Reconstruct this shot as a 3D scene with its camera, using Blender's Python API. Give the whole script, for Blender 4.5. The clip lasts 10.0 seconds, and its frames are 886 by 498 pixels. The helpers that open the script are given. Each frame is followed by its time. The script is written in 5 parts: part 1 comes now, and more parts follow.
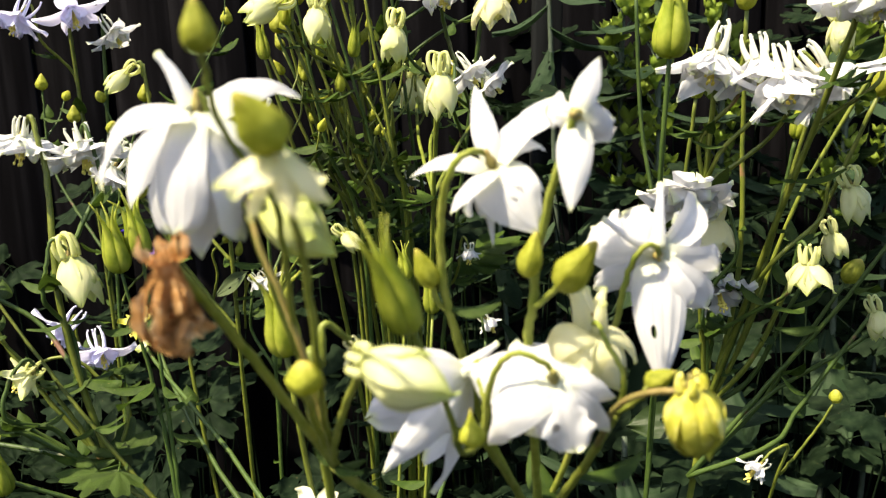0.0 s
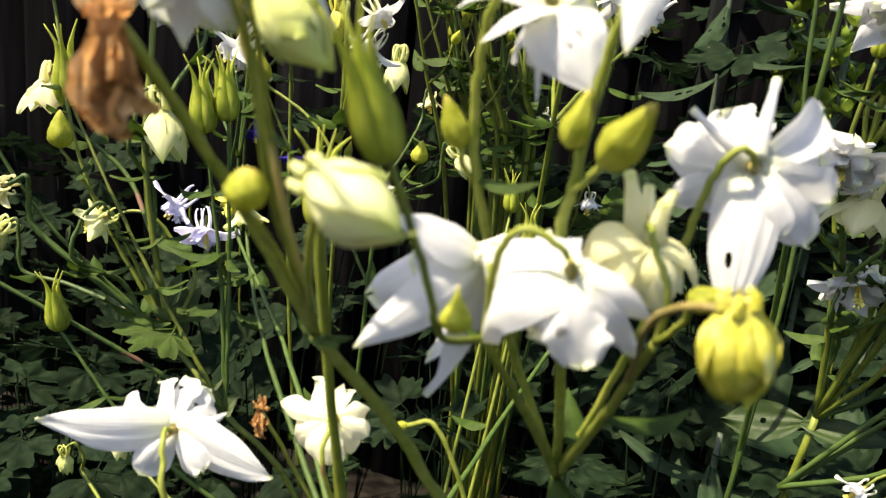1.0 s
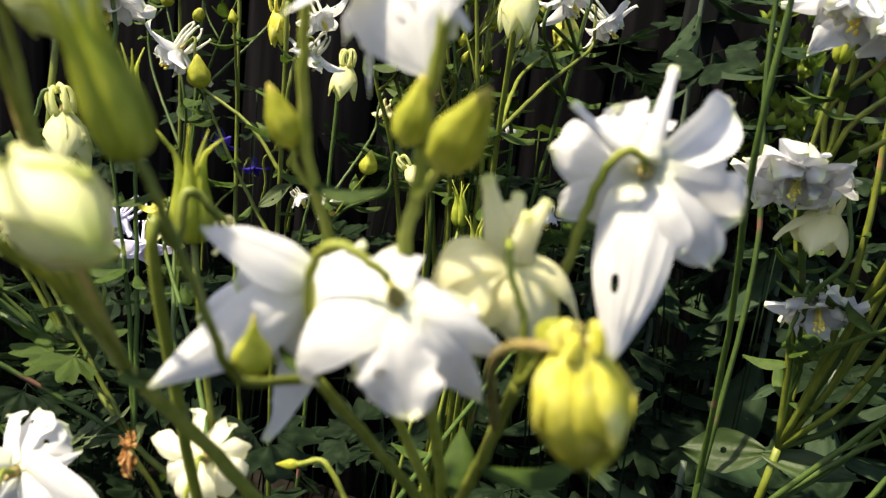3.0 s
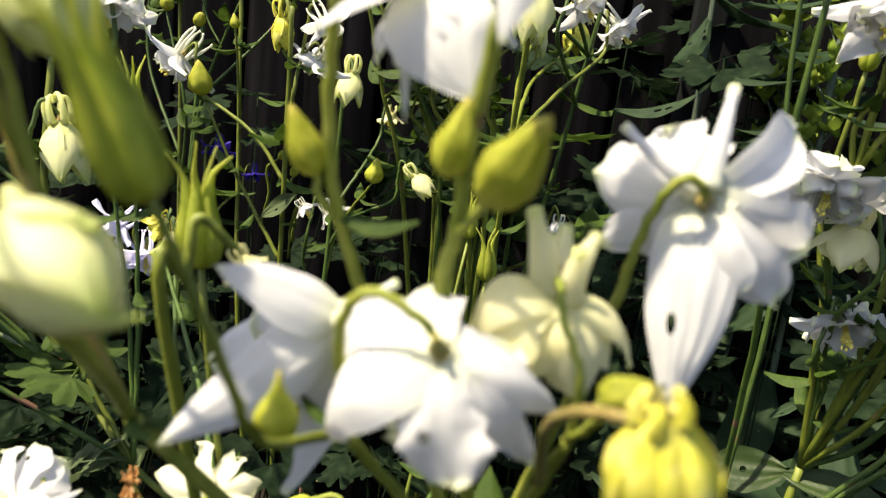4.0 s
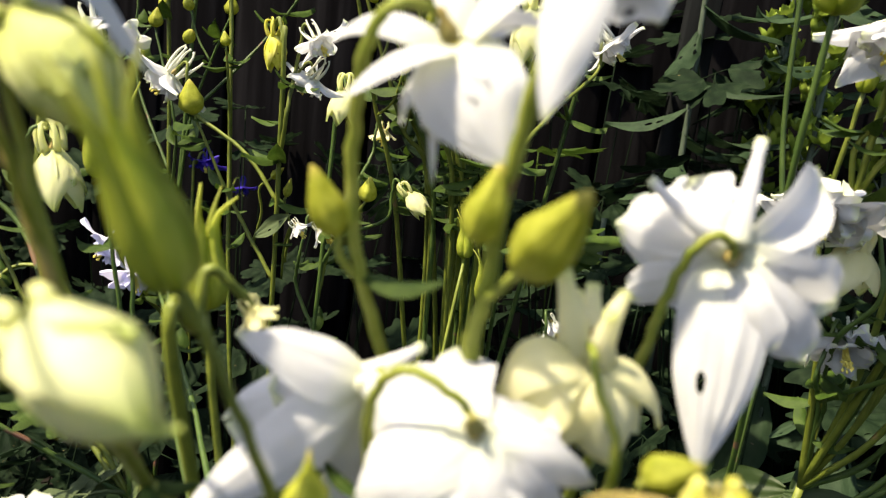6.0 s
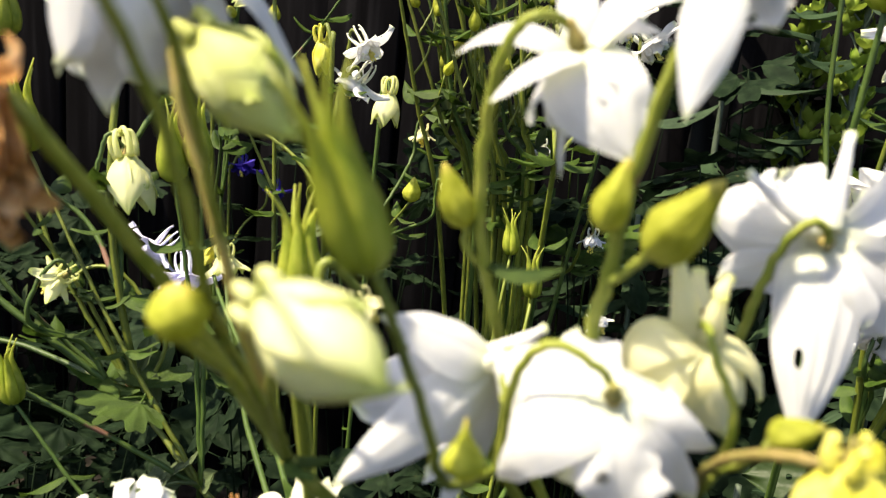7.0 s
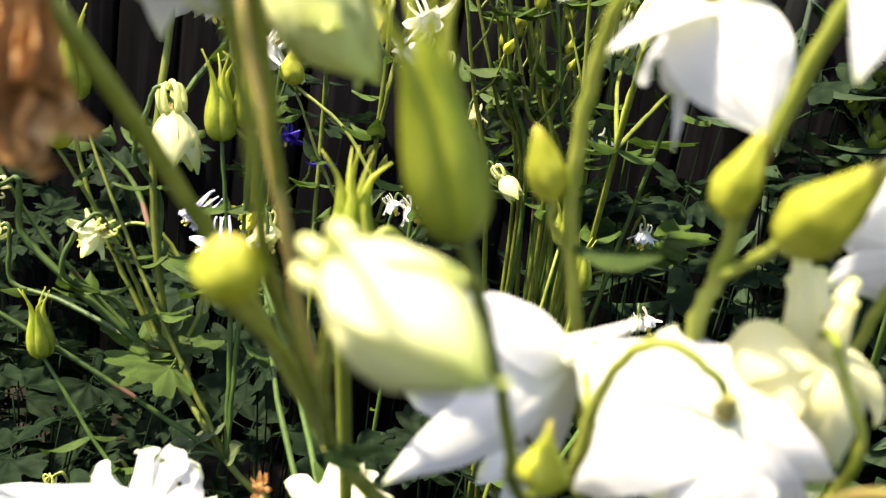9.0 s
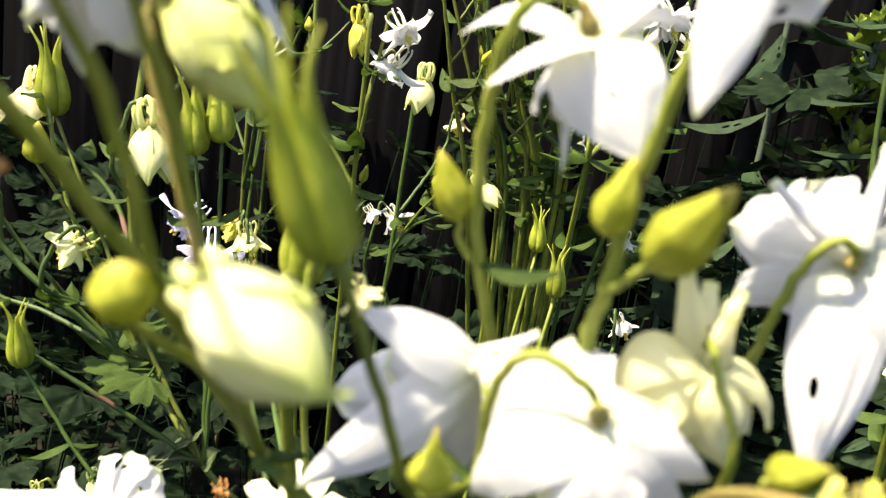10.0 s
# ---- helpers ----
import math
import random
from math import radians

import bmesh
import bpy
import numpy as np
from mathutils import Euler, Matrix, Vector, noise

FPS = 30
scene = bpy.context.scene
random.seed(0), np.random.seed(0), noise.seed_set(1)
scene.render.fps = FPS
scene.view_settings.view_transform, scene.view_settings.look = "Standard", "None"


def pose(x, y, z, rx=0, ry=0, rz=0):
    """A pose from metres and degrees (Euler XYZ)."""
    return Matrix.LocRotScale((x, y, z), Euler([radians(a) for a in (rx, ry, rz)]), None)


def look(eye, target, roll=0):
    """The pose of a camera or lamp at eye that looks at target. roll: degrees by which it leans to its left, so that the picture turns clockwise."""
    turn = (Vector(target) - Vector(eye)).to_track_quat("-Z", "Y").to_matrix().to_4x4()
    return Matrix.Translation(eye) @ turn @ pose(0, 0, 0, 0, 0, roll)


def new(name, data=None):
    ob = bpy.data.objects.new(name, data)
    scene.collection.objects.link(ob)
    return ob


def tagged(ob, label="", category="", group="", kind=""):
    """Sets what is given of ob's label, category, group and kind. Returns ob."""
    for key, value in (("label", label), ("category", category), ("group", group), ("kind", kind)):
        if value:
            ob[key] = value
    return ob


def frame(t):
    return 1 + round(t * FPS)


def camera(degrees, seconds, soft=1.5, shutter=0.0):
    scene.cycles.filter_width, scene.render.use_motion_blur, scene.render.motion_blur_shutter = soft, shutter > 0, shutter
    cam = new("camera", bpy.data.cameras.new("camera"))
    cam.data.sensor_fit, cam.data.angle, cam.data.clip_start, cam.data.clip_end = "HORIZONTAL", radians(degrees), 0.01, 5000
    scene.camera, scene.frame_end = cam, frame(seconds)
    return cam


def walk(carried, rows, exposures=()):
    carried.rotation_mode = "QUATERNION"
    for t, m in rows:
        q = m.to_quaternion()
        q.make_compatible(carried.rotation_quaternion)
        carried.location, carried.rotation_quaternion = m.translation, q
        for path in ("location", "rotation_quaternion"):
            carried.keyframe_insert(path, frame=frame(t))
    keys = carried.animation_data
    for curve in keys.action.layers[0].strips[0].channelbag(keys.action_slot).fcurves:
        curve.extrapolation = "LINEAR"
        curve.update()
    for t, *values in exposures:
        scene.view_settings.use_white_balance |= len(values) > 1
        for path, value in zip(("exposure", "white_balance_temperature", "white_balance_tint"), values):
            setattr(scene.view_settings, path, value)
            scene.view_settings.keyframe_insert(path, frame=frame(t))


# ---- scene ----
cam = camera(56.7, 10.0, 1.2)
cam.data.dof.use_dof, cam.data.dof.focus_distance, cam.data.dof.aperture_fstop = True, 0.54, 18.0
EXPOSURE = 1.48
PATH = [
    (0, (0.014, 0.0, 0.713), (-0.004, 1.954, 0.287), -1.9),
    (0.5, (0.033, 0.025, 0.695), (-0.217, 1.954, 0.229), 2.0),
    (1, (0.045, 0.036, 0.679), (-0.326, 1.932, 0.162), 6.5),
    (1.5, (0.076, 0.057, 0.673), (-0.257, 1.968, 0.186), 6.5),
    (2, (0.08, 0.072, 0.671), (-0.279, 1.972, 0.16), 6.8),
    (2.5, (0.077, 0.07, 0.673), (-0.29, 1.975, 0.187), 6.9),
    (4, (0.06, 0.09, 0.677), (-0.299, 1.999, 0.199), 6.9),
    (4.5, (0.057, 0.089, 0.677), (-0.307, 2.002, 0.221), 6.9),
    (5, (0.057, 0.095, 0.678), (-0.272, 2.016, 0.229), 6.9),
    (5.2, (0.054, 0.097, 0.682), (-0.274, 2.012, 0.208), 7.5),
    (6.3, (0.048, 0.09, 0.685), (-0.281, 2.011, 0.235), 6.4),
    (6.5, (0.043, 0.084, 0.682), (-0.299, 2.004, 0.241), 6.4),
    (7, (0.034, 0.077, 0.684), (-0.329, 1.988, 0.219), 5.6),
    (7.5, (0.024, 0.089, 0.684), (-0.34, 1.991, 0.183), 6.3),
    (8, (0.018, 0.096, 0.68), (-0.371, 1.994, 0.186), 7.5),
    (8.5, (0.019, 0.095, 0.68), (-0.391, 1.992, 0.195), 8.2),
    (9, (0.023, 0.093, 0.676), (-0.412, 1.978, 0.17), 9.4),
    (9.5, (0.032, 0.09, 0.68), (-0.405, 1.976, 0.178), 9.8),
    (10, (0.04, 0.089, 0.683), (-0.407, 1.974, 0.186), 8.9),
]
walk(cam, [(t, look(eye, target, roll)) for t, eye, target, roll in PATH], [(0, EXPOSURE + 0.04), (1.0, EXPOSURE + 0.1), (2.0, EXPOSURE), (4.5, EXPOSURE - 0.05), (6.8, EXPOSURE + 0.08), (7.5, EXPOSURE + 0.42), (8.5, EXPOSURE + 0.6), (10.0, EXPOSURE + 0.42)])


# ---- light ----
SUN_WAY = Vector((-0.42, -0.25, 0.87)).normalized()
world = bpy.data.worlds.new("sky")
world.use_nodes = True
scene.world = world
sky = world.node_tree.nodes.new("ShaderNodeTexSky")
sky.sky_type, sky.sun_disc = "NISHITA", False
sky.sun_elevation = math.asin(SUN_WAY.z)
sky.dust_density, sky.ozone_density = 3.0, 0.6
sky.sun_rotation = math.atan2(SUN_WAY.x, SUN_WAY.y)
world.node_tree.links.new(sky.outputs[0], world.node_tree.nodes["Background"].inputs[0])
world.node_tree.nodes["Background"].inputs[1].default_value = 0.10
sun = new("sun", bpy.data.lights.new("sun", "SUN"))
sun.data.energy, sun.data.angle, sun.data.color = 5.0, radians(1.8), (1.0, 0.87, 0.63)
sun.matrix_world = look(SUN_WAY * 20, (0, 0.3, 0.5))


# ---- materials ----
def material(name, colours, rough=0.5, sheer=0.0, grain=60.0, streak=0.0, bump=0.0, tip=None, root=None, gloss=0.35, spots=None, along_grain=1.0):
    """A leaf, petal or stem surface: patches of two or three colours, fine grain, a share of light let through, a
    tint towards the tip and the root of a blade, random shift from piece to piece."""
    m = bpy.data.materials.new(name)
    m.use_nodes = True
    n, l = m.node_tree.nodes, m.node_tree.links
    bsdf, out = n["Principled BSDF"], n["Material Output"]
    coord = n.new("ShaderNodeTexCoord")
    info = n.new("ShaderNodeObjectInfo")
    shift = n.new("ShaderNodeVectorMath")
    shift.operation = "ADD"
    l.new(coord.outputs["Object"], shift.inputs[0])
    l.new(info.outputs["Random"], shift.inputs[1])
    spread = n.new("ShaderNodeVectorMath")
    spread.operation = "MULTIPLY"
    spread.inputs[1].default_value = (1, 1, along_grain)
    l.new(shift.outputs[0], spread.inputs[0])
    wide = n.new("ShaderNodeTexNoise")
    wide.inputs["Scale"].default_value, wide.inputs["Detail"].default_value = grain, 5
    l.new(spread.outputs[0], wide.inputs["Vector"])
    ramp = n.new("ShaderNodeValToRGB")
    while len(ramp.color_ramp.elements) < len(colours):
        ramp.color_ramp.elements.new(0.5)
    for k, c in enumerate(colours):
        ramp.color_ramp.elements[k].position = 0.3 + 0.4 * k / max(1, len(colours) - 1)
        ramp.color_ramp.elements[k].color = (*c, 1)
    l.new(wide.outputs["Fac"], ramp.inputs[0])
    colour = ramp.outputs[0]

    def mix(a, c, fac):
        x = n.new("ShaderNodeMix")
        x.data_type = "RGBA"
        l.new(fac, x.inputs[0])
        l.new(a, x.inputs[6])
        x.inputs[7].default_value = (*c, 1)
        return x.outputs[2]

    along = n.new("ShaderNodeAttribute")
    along.attribute_name = "along"

    def ranged(lo, hi, top):
        r = n.new("ShaderNodeMapRange")
        r.inputs["From Min"].default_value, r.inputs["From Max"].default_value = lo, hi
        r.inputs["To Max"].default_value = top
        l.new(along.outputs["Fac"], r.inputs["Value"])
        return r.outputs[0]

    if tip:
        colour = mix(colour, tip[0], ranged(tip[1], 1.0, tip[2]))
    if root:
        colour = mix(colour, root[0], ranged(root[1], 0.0, root[2]))
    if spots:
        s = n.new("ShaderNodeTexNoise")
        s.inputs["Scale"].default_value, s.inputs["Detail"].default_value = spots[1], 3
        l.new(shift.outputs[0], s.inputs["Vector"])
        r = n.new("ShaderNodeMapRange")
        r.inputs["From Min"].default_value, r.inputs["From Max"].default_value = spots[2], spots[2] + 0.04
        l.new(s.outputs["Fac"], r.inputs["Value"])
        colour = mix(colour, spots[0], r.outputs[0])
    hue = n.new("ShaderNodeHueSaturation")
    vary = n.new("ShaderNodeMapRange")
    vary.inputs["To Min"].default_value, vary.inputs["To Max"].default_value = 0.8, 1.18
    if max(colours[0]) > 0.6:
        vary.inputs["To Min"].default_value, vary.inputs["To Max"].default_value = 0.95, 1.03
    l.new(info.outputs["Random"], vary.inputs["Value"])
    l.new(vary.outputs[0], hue.inputs["Value"])
    l.new(colour, hue.inputs["Color"])
    l.new(hue.outputs[0], bsdf.inputs["Base Color"])
    bsdf.inputs["Roughness"].default_value = rough
    bsdf.inputs["Specular IOR Level"].default_value = gloss
    if bump:
        fine = n.new("ShaderNodeTexNoise")
        fine.inputs["Scale"].default_value, fine.inputs["Detail"].default_value = grain * 7, 4
        if streak:
            uv = n.new("ShaderNodeUVMap")
            st = n.new("ShaderNodeVectorMath")
            st.operation = "MULTIPLY"
            st.inputs[1].default_value = (streak, 2.0, 1.0)
            l.new(uv.outputs[0], st.inputs[0])
            l.new(st.outputs[0], fine.inputs["Vector"])
            fine.inputs["Scale"].default_value = 1.0
        else:
            l.new(shift.outputs[0], fine.inputs["Vector"])
        b = n.new("ShaderNodeBump")
        b.inputs["Strength"].default_value, b.inputs["Distance"].default_value = bump, 0.0006
        l.new(fine.outputs["Fac"], b.inputs["Height"])
        l.new(b.outputs[0], bsdf.inputs["Normal"])
    if sheer:
        tr = n.new("ShaderNodeBsdfTranslucent")
        l.new(hue.outputs[0], tr.inputs["Color"])
        both = n.new("ShaderNodeMixShader")
        both.inputs[0].default_value = sheer
        l.new(bsdf.outputs[0], both.inputs[1])
        l.new(tr.outputs[0], both.inputs[2])
        l.new(both.outputs[0], out.inputs["Surface"])
    return m


WHITE = material("white_petal", [(0.61, 0.615, 0.645), (0.73, 0.73, 0.745)], 0.6, 0.44, 90, 22, 0.7, tip=((0.72, 0.78, 0.40), 0.9, 0.7), root=((0.80, 0.82, 0.52), 0.28, 0.6), gloss=0.2)
CREAM = material("cream_petal", [(0.82, 0.79, 0.46), (0.87, 0.85, 0.62)], 0.55, 0.58, 80, 24, 0.35, tip=((0.66, 0.72, 0.25), 0.85, 0.7), root=((0.80, 0.79, 0.44), 0.35, 0.6), gloss=0.2)
PALE = material("pale_green_petal", [(0.77, 0.78, 0.41), (0.84, 0.84, 0.55)], 0.5, 0.55, 70, 22, 0.35, tip=((0.50, 0.60, 0.12), 0.7, 0.8), root=((0.62, 0.66, 0.20), 0.3, 0.6), gloss=0.25)
CREAM_WHITE = material("cream_white_petal", [(0.78, 0.77, 0.58), (0.83, 0.82, 0.68)], 0.58, 0.52, 85, 22, 0.5, tip=((0.80, 0.81, 0.50), 0.85, 0.5), root=((0.80, 0.79, 0.44), 0.3, 0.6), gloss=0.2)
YELLOW = material("yellow_petal", [(0.44, 0.43, 0.03), (0.60, 0.57, 0.08), (0.74, 0.69, 0.24)], 0.5, 0.3, 140, 22, 0.6, tip=((0.36, 0.37, 0.03), 0.6, 0.8), gloss=0.25, spots=((0.12, 0.10, 0.02), 130, 0.67))
LILAC = material("lilac_petal", [(0.62, 0.60, 0.82), (0.76, 0.75, 0.90)], 0.55, 0.3, 80, 22, 0.3, gloss=0.2)
BLUE = material("blue_petal", [(0.03, 0.015, 0.26), (0.05, 0.03, 0.36)], 0.5, 0.25, 80, 22, 0.3, gloss=0.2)
GREENISH = material("greenish_petal", [(0.56, 0.60, 0.20), (0.70, 0.72, 0.34)], 0.5, 0.5, 70, 22, 0.35, tip=((0.48, 0.56, 0.12), 0.6, 0.8), root=((0.58, 0.60, 0.14), 0.35, 0.6), gloss=0.25)
BROWN = material("withered_petal", [(0.15, 0.06, 0.02), (0.55, 0.30, 0.11), (0.76, 0.56, 0.33)], 0.8, 0.55, 150, 0, 0.8, gloss=0.1)
BUD = material("bud_green", [(0.25, 0.28, 0.02), (0.43, 0.44, 0.06)], 0.55, 0.42, 5, 30, 0.5, tip=((0.62, 0.50, 0.14), 0.82, 0.7), gloss=0.2)
POD = material("pod_green", [(0.24, 0.31, 0.022), (0.50, 0.53, 0.075)], 0.5, 0.55, 5, 14, 0.4, tip=((0.46, 0.48, 0.10), 0.55, 0.8), gloss=0.35)
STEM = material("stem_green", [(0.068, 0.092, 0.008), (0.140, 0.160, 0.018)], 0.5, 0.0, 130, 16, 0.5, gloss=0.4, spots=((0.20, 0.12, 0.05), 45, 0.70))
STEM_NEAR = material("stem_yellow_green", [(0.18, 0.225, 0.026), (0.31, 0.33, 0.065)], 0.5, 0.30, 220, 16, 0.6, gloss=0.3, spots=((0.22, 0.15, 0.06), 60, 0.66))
# darker copy of STEM: shade on low and rear stems put into the colour
STEM_SHADED = material("stem_shaded_green", [(0.024, 0.050, 0.007), (0.052, 0.085, 0.013)], 0.55, 0.0, 130, 16, 0.5, gloss=0.35, spots=((0.12, 0.06, 0.04), 40, 0.66))
STEM_BROWN = material("stem_brown", [(0.19, 0.18, 0.042), (0.26, 0.18, 0.06)], 0.55, 0.0, 150, 16, 0.5, gloss=0.35)
STEM_GREY = material("stem_grey_green", [(0.05, 0.07, 0.045), (0.085, 0.11, 0.075)], 0.6, 0.0, 100, 16, 0.4, gloss=0.3)
# leaf colour set far below real foliage: the low leaves' shade is painted in
LEAF = material("leaf_shaded_green", [(0.0040, 0.0092, 0.0042), (0.0078, 0.0156, 0.0072), (0.015, 0.026, 0.012)], 0.7, 0.25, 4, 0, 0.6, gloss=0.05, spots=((0.10, 0.085, 0.04), 7, 0.72))
LEAF_LIGHT = material("leaf_light_green", [(0.022, 0.046, 0.005), (0.048, 0.080, 0.011)], 0.6, 0.32, 5, 0, 0.6, gloss=0.18, spots=((0.20, 0.17, 0.08), 9, 0.72))
LEAF_GREY = material("leaf_grey_green", [(0.014, 0.029, 0.013), (0.028, 0.048, 0.023)], 0.65, 0.18, 6, 0, 0.6, gloss=0.10, spots=((0.12, 0.10, 0.07), 9, 0.72))
LEAF_BROAD = material("leaf_glossy_green", [(0.014, 0.028, 0.007), (0.025, 0.042, 0.010)], 0.5, 0.18, 30, 0, 0.8, gloss=0.22, spots=((0.16, 0.14, 0.06), 60, 0.70))
LEAF_PALE = material("leaf_pale_green", [(0.060, 0.085, 0.036), (0.105, 0.135, 0.062)], 0.6, 0.3, 40, 0, 0.6, gloss=0.2, spots=((0.20, 0.17, 0.08), 40, 0.72))
LEAF_FRESH = material("leaf_fresh_green", [(0.038, 0.072, 0.010), (0.062, 0.100, 0.016)], 0.55, 0.35, 30, 0, 0.6, gloss=0.22, spots=((0.30, 0.28, 0.12), 50, 0.72))
CALYX = material("calyx_green", [(0.12, 0.19, 0.018), (0.24, 0.31, 0.045)], 0.5, 0.3, 40, 0, 0.4, gloss=0.25)
STAMEN = material("stamen_yellow", [(0.72, 0.60, 0.10), (0.82, 0.72, 0.20)], 0.6, 0.0, 300, gloss=0.2)
# near-black soil: the shade under the plants is put into its colour
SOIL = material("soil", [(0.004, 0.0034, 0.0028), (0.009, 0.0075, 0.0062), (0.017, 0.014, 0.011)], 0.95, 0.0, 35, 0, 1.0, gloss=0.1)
# boards blacker than dark weathered wood: missing light is put into the colour
WOOD = material("shaded_weathered_wood", [(0.0015, 0.0014, 0.0017), (0.003, 0.0028, 0.0033), (0.0068, 0.0065, 0.0074)], 0.95, 0.0, 70, 40, 0.9, gloss=0.02, along_grain=0.06)
WOOD_GREY = material("grey_weathered_wood", [(0.004, 0.0045, 0.0048), (0.011, 0.012, 0.0125)], 0.95, 0.0, 80, 40, 0.9, gloss=0.03, along_grain=0.06)


# ---- shaping ----
def part(name, bm, mat, parent, label="", m=None, smooth=True):
    """Links a bmesh as one mesh object under a thing or a part, at the pose m in its parent's space."""
    me = bpy.data.meshes.new(name)
    bm.to_mesh(me)
    bm.free()
    me.materials.append(mat)
    if smooth:
        me.polygons.foreach_set("use_smooth", [True] * len(me.polygons))
    return piece(name, me, parent, m, label)


def piece(name, me, parent, m=None, label=""):
    ob = new(name, me)
    ob.parent = parent
    if m is not None:
        ob.matrix_basis = m
    if label:
        ob["label"] = label
    return ob


def mesh_of(name, bm, mat):
    me = bpy.data.meshes.new(name)
    bm.to_mesh(me)
    bm.free()
    me.materials.append(mat)
    me.polygons.foreach_set("use_smooth", [True] * len(me.polygons))
    return me


def curve(pts, n):
    """n + 1 points on a smooth line through pts."""
    p = [Vector(q) for q in pts]
    p = [2 * p[0] - p[1], *p, 2 * p[-1] - p[-2]]
    out = []
    for i in range(n + 1):
        u = i / n * (len(p) - 3)
        k = min(int(u), len(p) - 4)
        t = u - k
        a, b, c, d = p[k:k + 4]
        out.append(0.5 * (2 * b + (c - a) * t + (2 * a - 5 * b + 4 * c - d) * t * t + (3 * b - a - 3 * c + d) * t ** 3))
    return out


def layers(bm):
    return bm.loops.layers.uv.verify(), bm.verts.layers.float.get("along") or bm.verts.layers.float.new("along")


def tube(bm, pts, radii, sides=7, ridges=0.0, along=None):
    """A tapered round bar along pts, closed at both ends."""
    uv, al = layers(bm)
    n = len(pts)
    axis = None
    rings = []
    for i, p in enumerate(pts):
        ahead = (pts[min(i + 1, n - 1)] - pts[max(i - 1, 0)]).normalized()
        if axis is None:
            axis = ahead.orthogonal().normalized()
        axis = (axis - ahead * axis.dot(ahead)).normalized()
        other = ahead.cross(axis)
        r = radii[i] if isinstance(radii, (list, tuple)) else radii
        ring = []
        for k in range(sides):
            a = 2 * math.pi * k / sides
            rr = r * (1 + ridges * (math.cos(5 * a) if ridges > 0 else 1 - 2 * abs(math.cos(2.5 * a)) ** 0.6))
            v = bm.verts.new(p + (axis * math.cos(a) + other * math.sin(a)) * rr)
            v[al] = i / (n - 1) if along is None else along
            ring.append(v)
        rings.append(ring)
    for i in range(n - 1):
        for k in range(sides):
            f = bm.faces.new((rings[i][k], rings[i][(k + 1) % sides], rings[i + 1][(k + 1) % sides], rings[i + 1][k]))
            for lp, (a, b) in zip(f.loops, ((k, i), (k + 1, i), (k + 1, i + 1), (k, i + 1))):
                lp[uv].uv = (a / sides, b / (n - 1))
    bm.faces.new(rings[0][::-1])
    bm.faces.new(rings[-1])


def bite(rows, ci, cj, ri, rj):
    """Rounds a hole in a petal's or leaf's grid of vertices and returns the faces to leave out."""
    gone = {(i, j) for i in range(len(rows) - 1) for j in range(len(rows[0]) - 1) if ((i + 0.5 - ci) / ri) ** 2 + ((j + 0.5 - cj) / rj) ** 2 < 1}
    ring = {(i + a, j + b) for i, j in gone for a in (0, 1) for b in (0, 1)}
    moves = []
    for i, j in ring:
        if all((i - a, j - b) in gone for a in (0, 1) for b in (0, 1)):
            continue
        dx, dy = (i - ci) / ri, (j - cj) / rj
        k = 1 / max(0.2, math.hypot(dx, dy)) - 1
        u = rows[min(i + 1, len(rows) - 1)][j].co - rows[i][j].co
        v = rows[i][min(j + 1, len(rows[0]) - 1)].co - rows[i][j].co
        moves.append((rows[i][j], u * ((i - ci) * k) + v * ((j - cj) * k)))
    for vert, d in moves:
        vert.co += d
    return gone


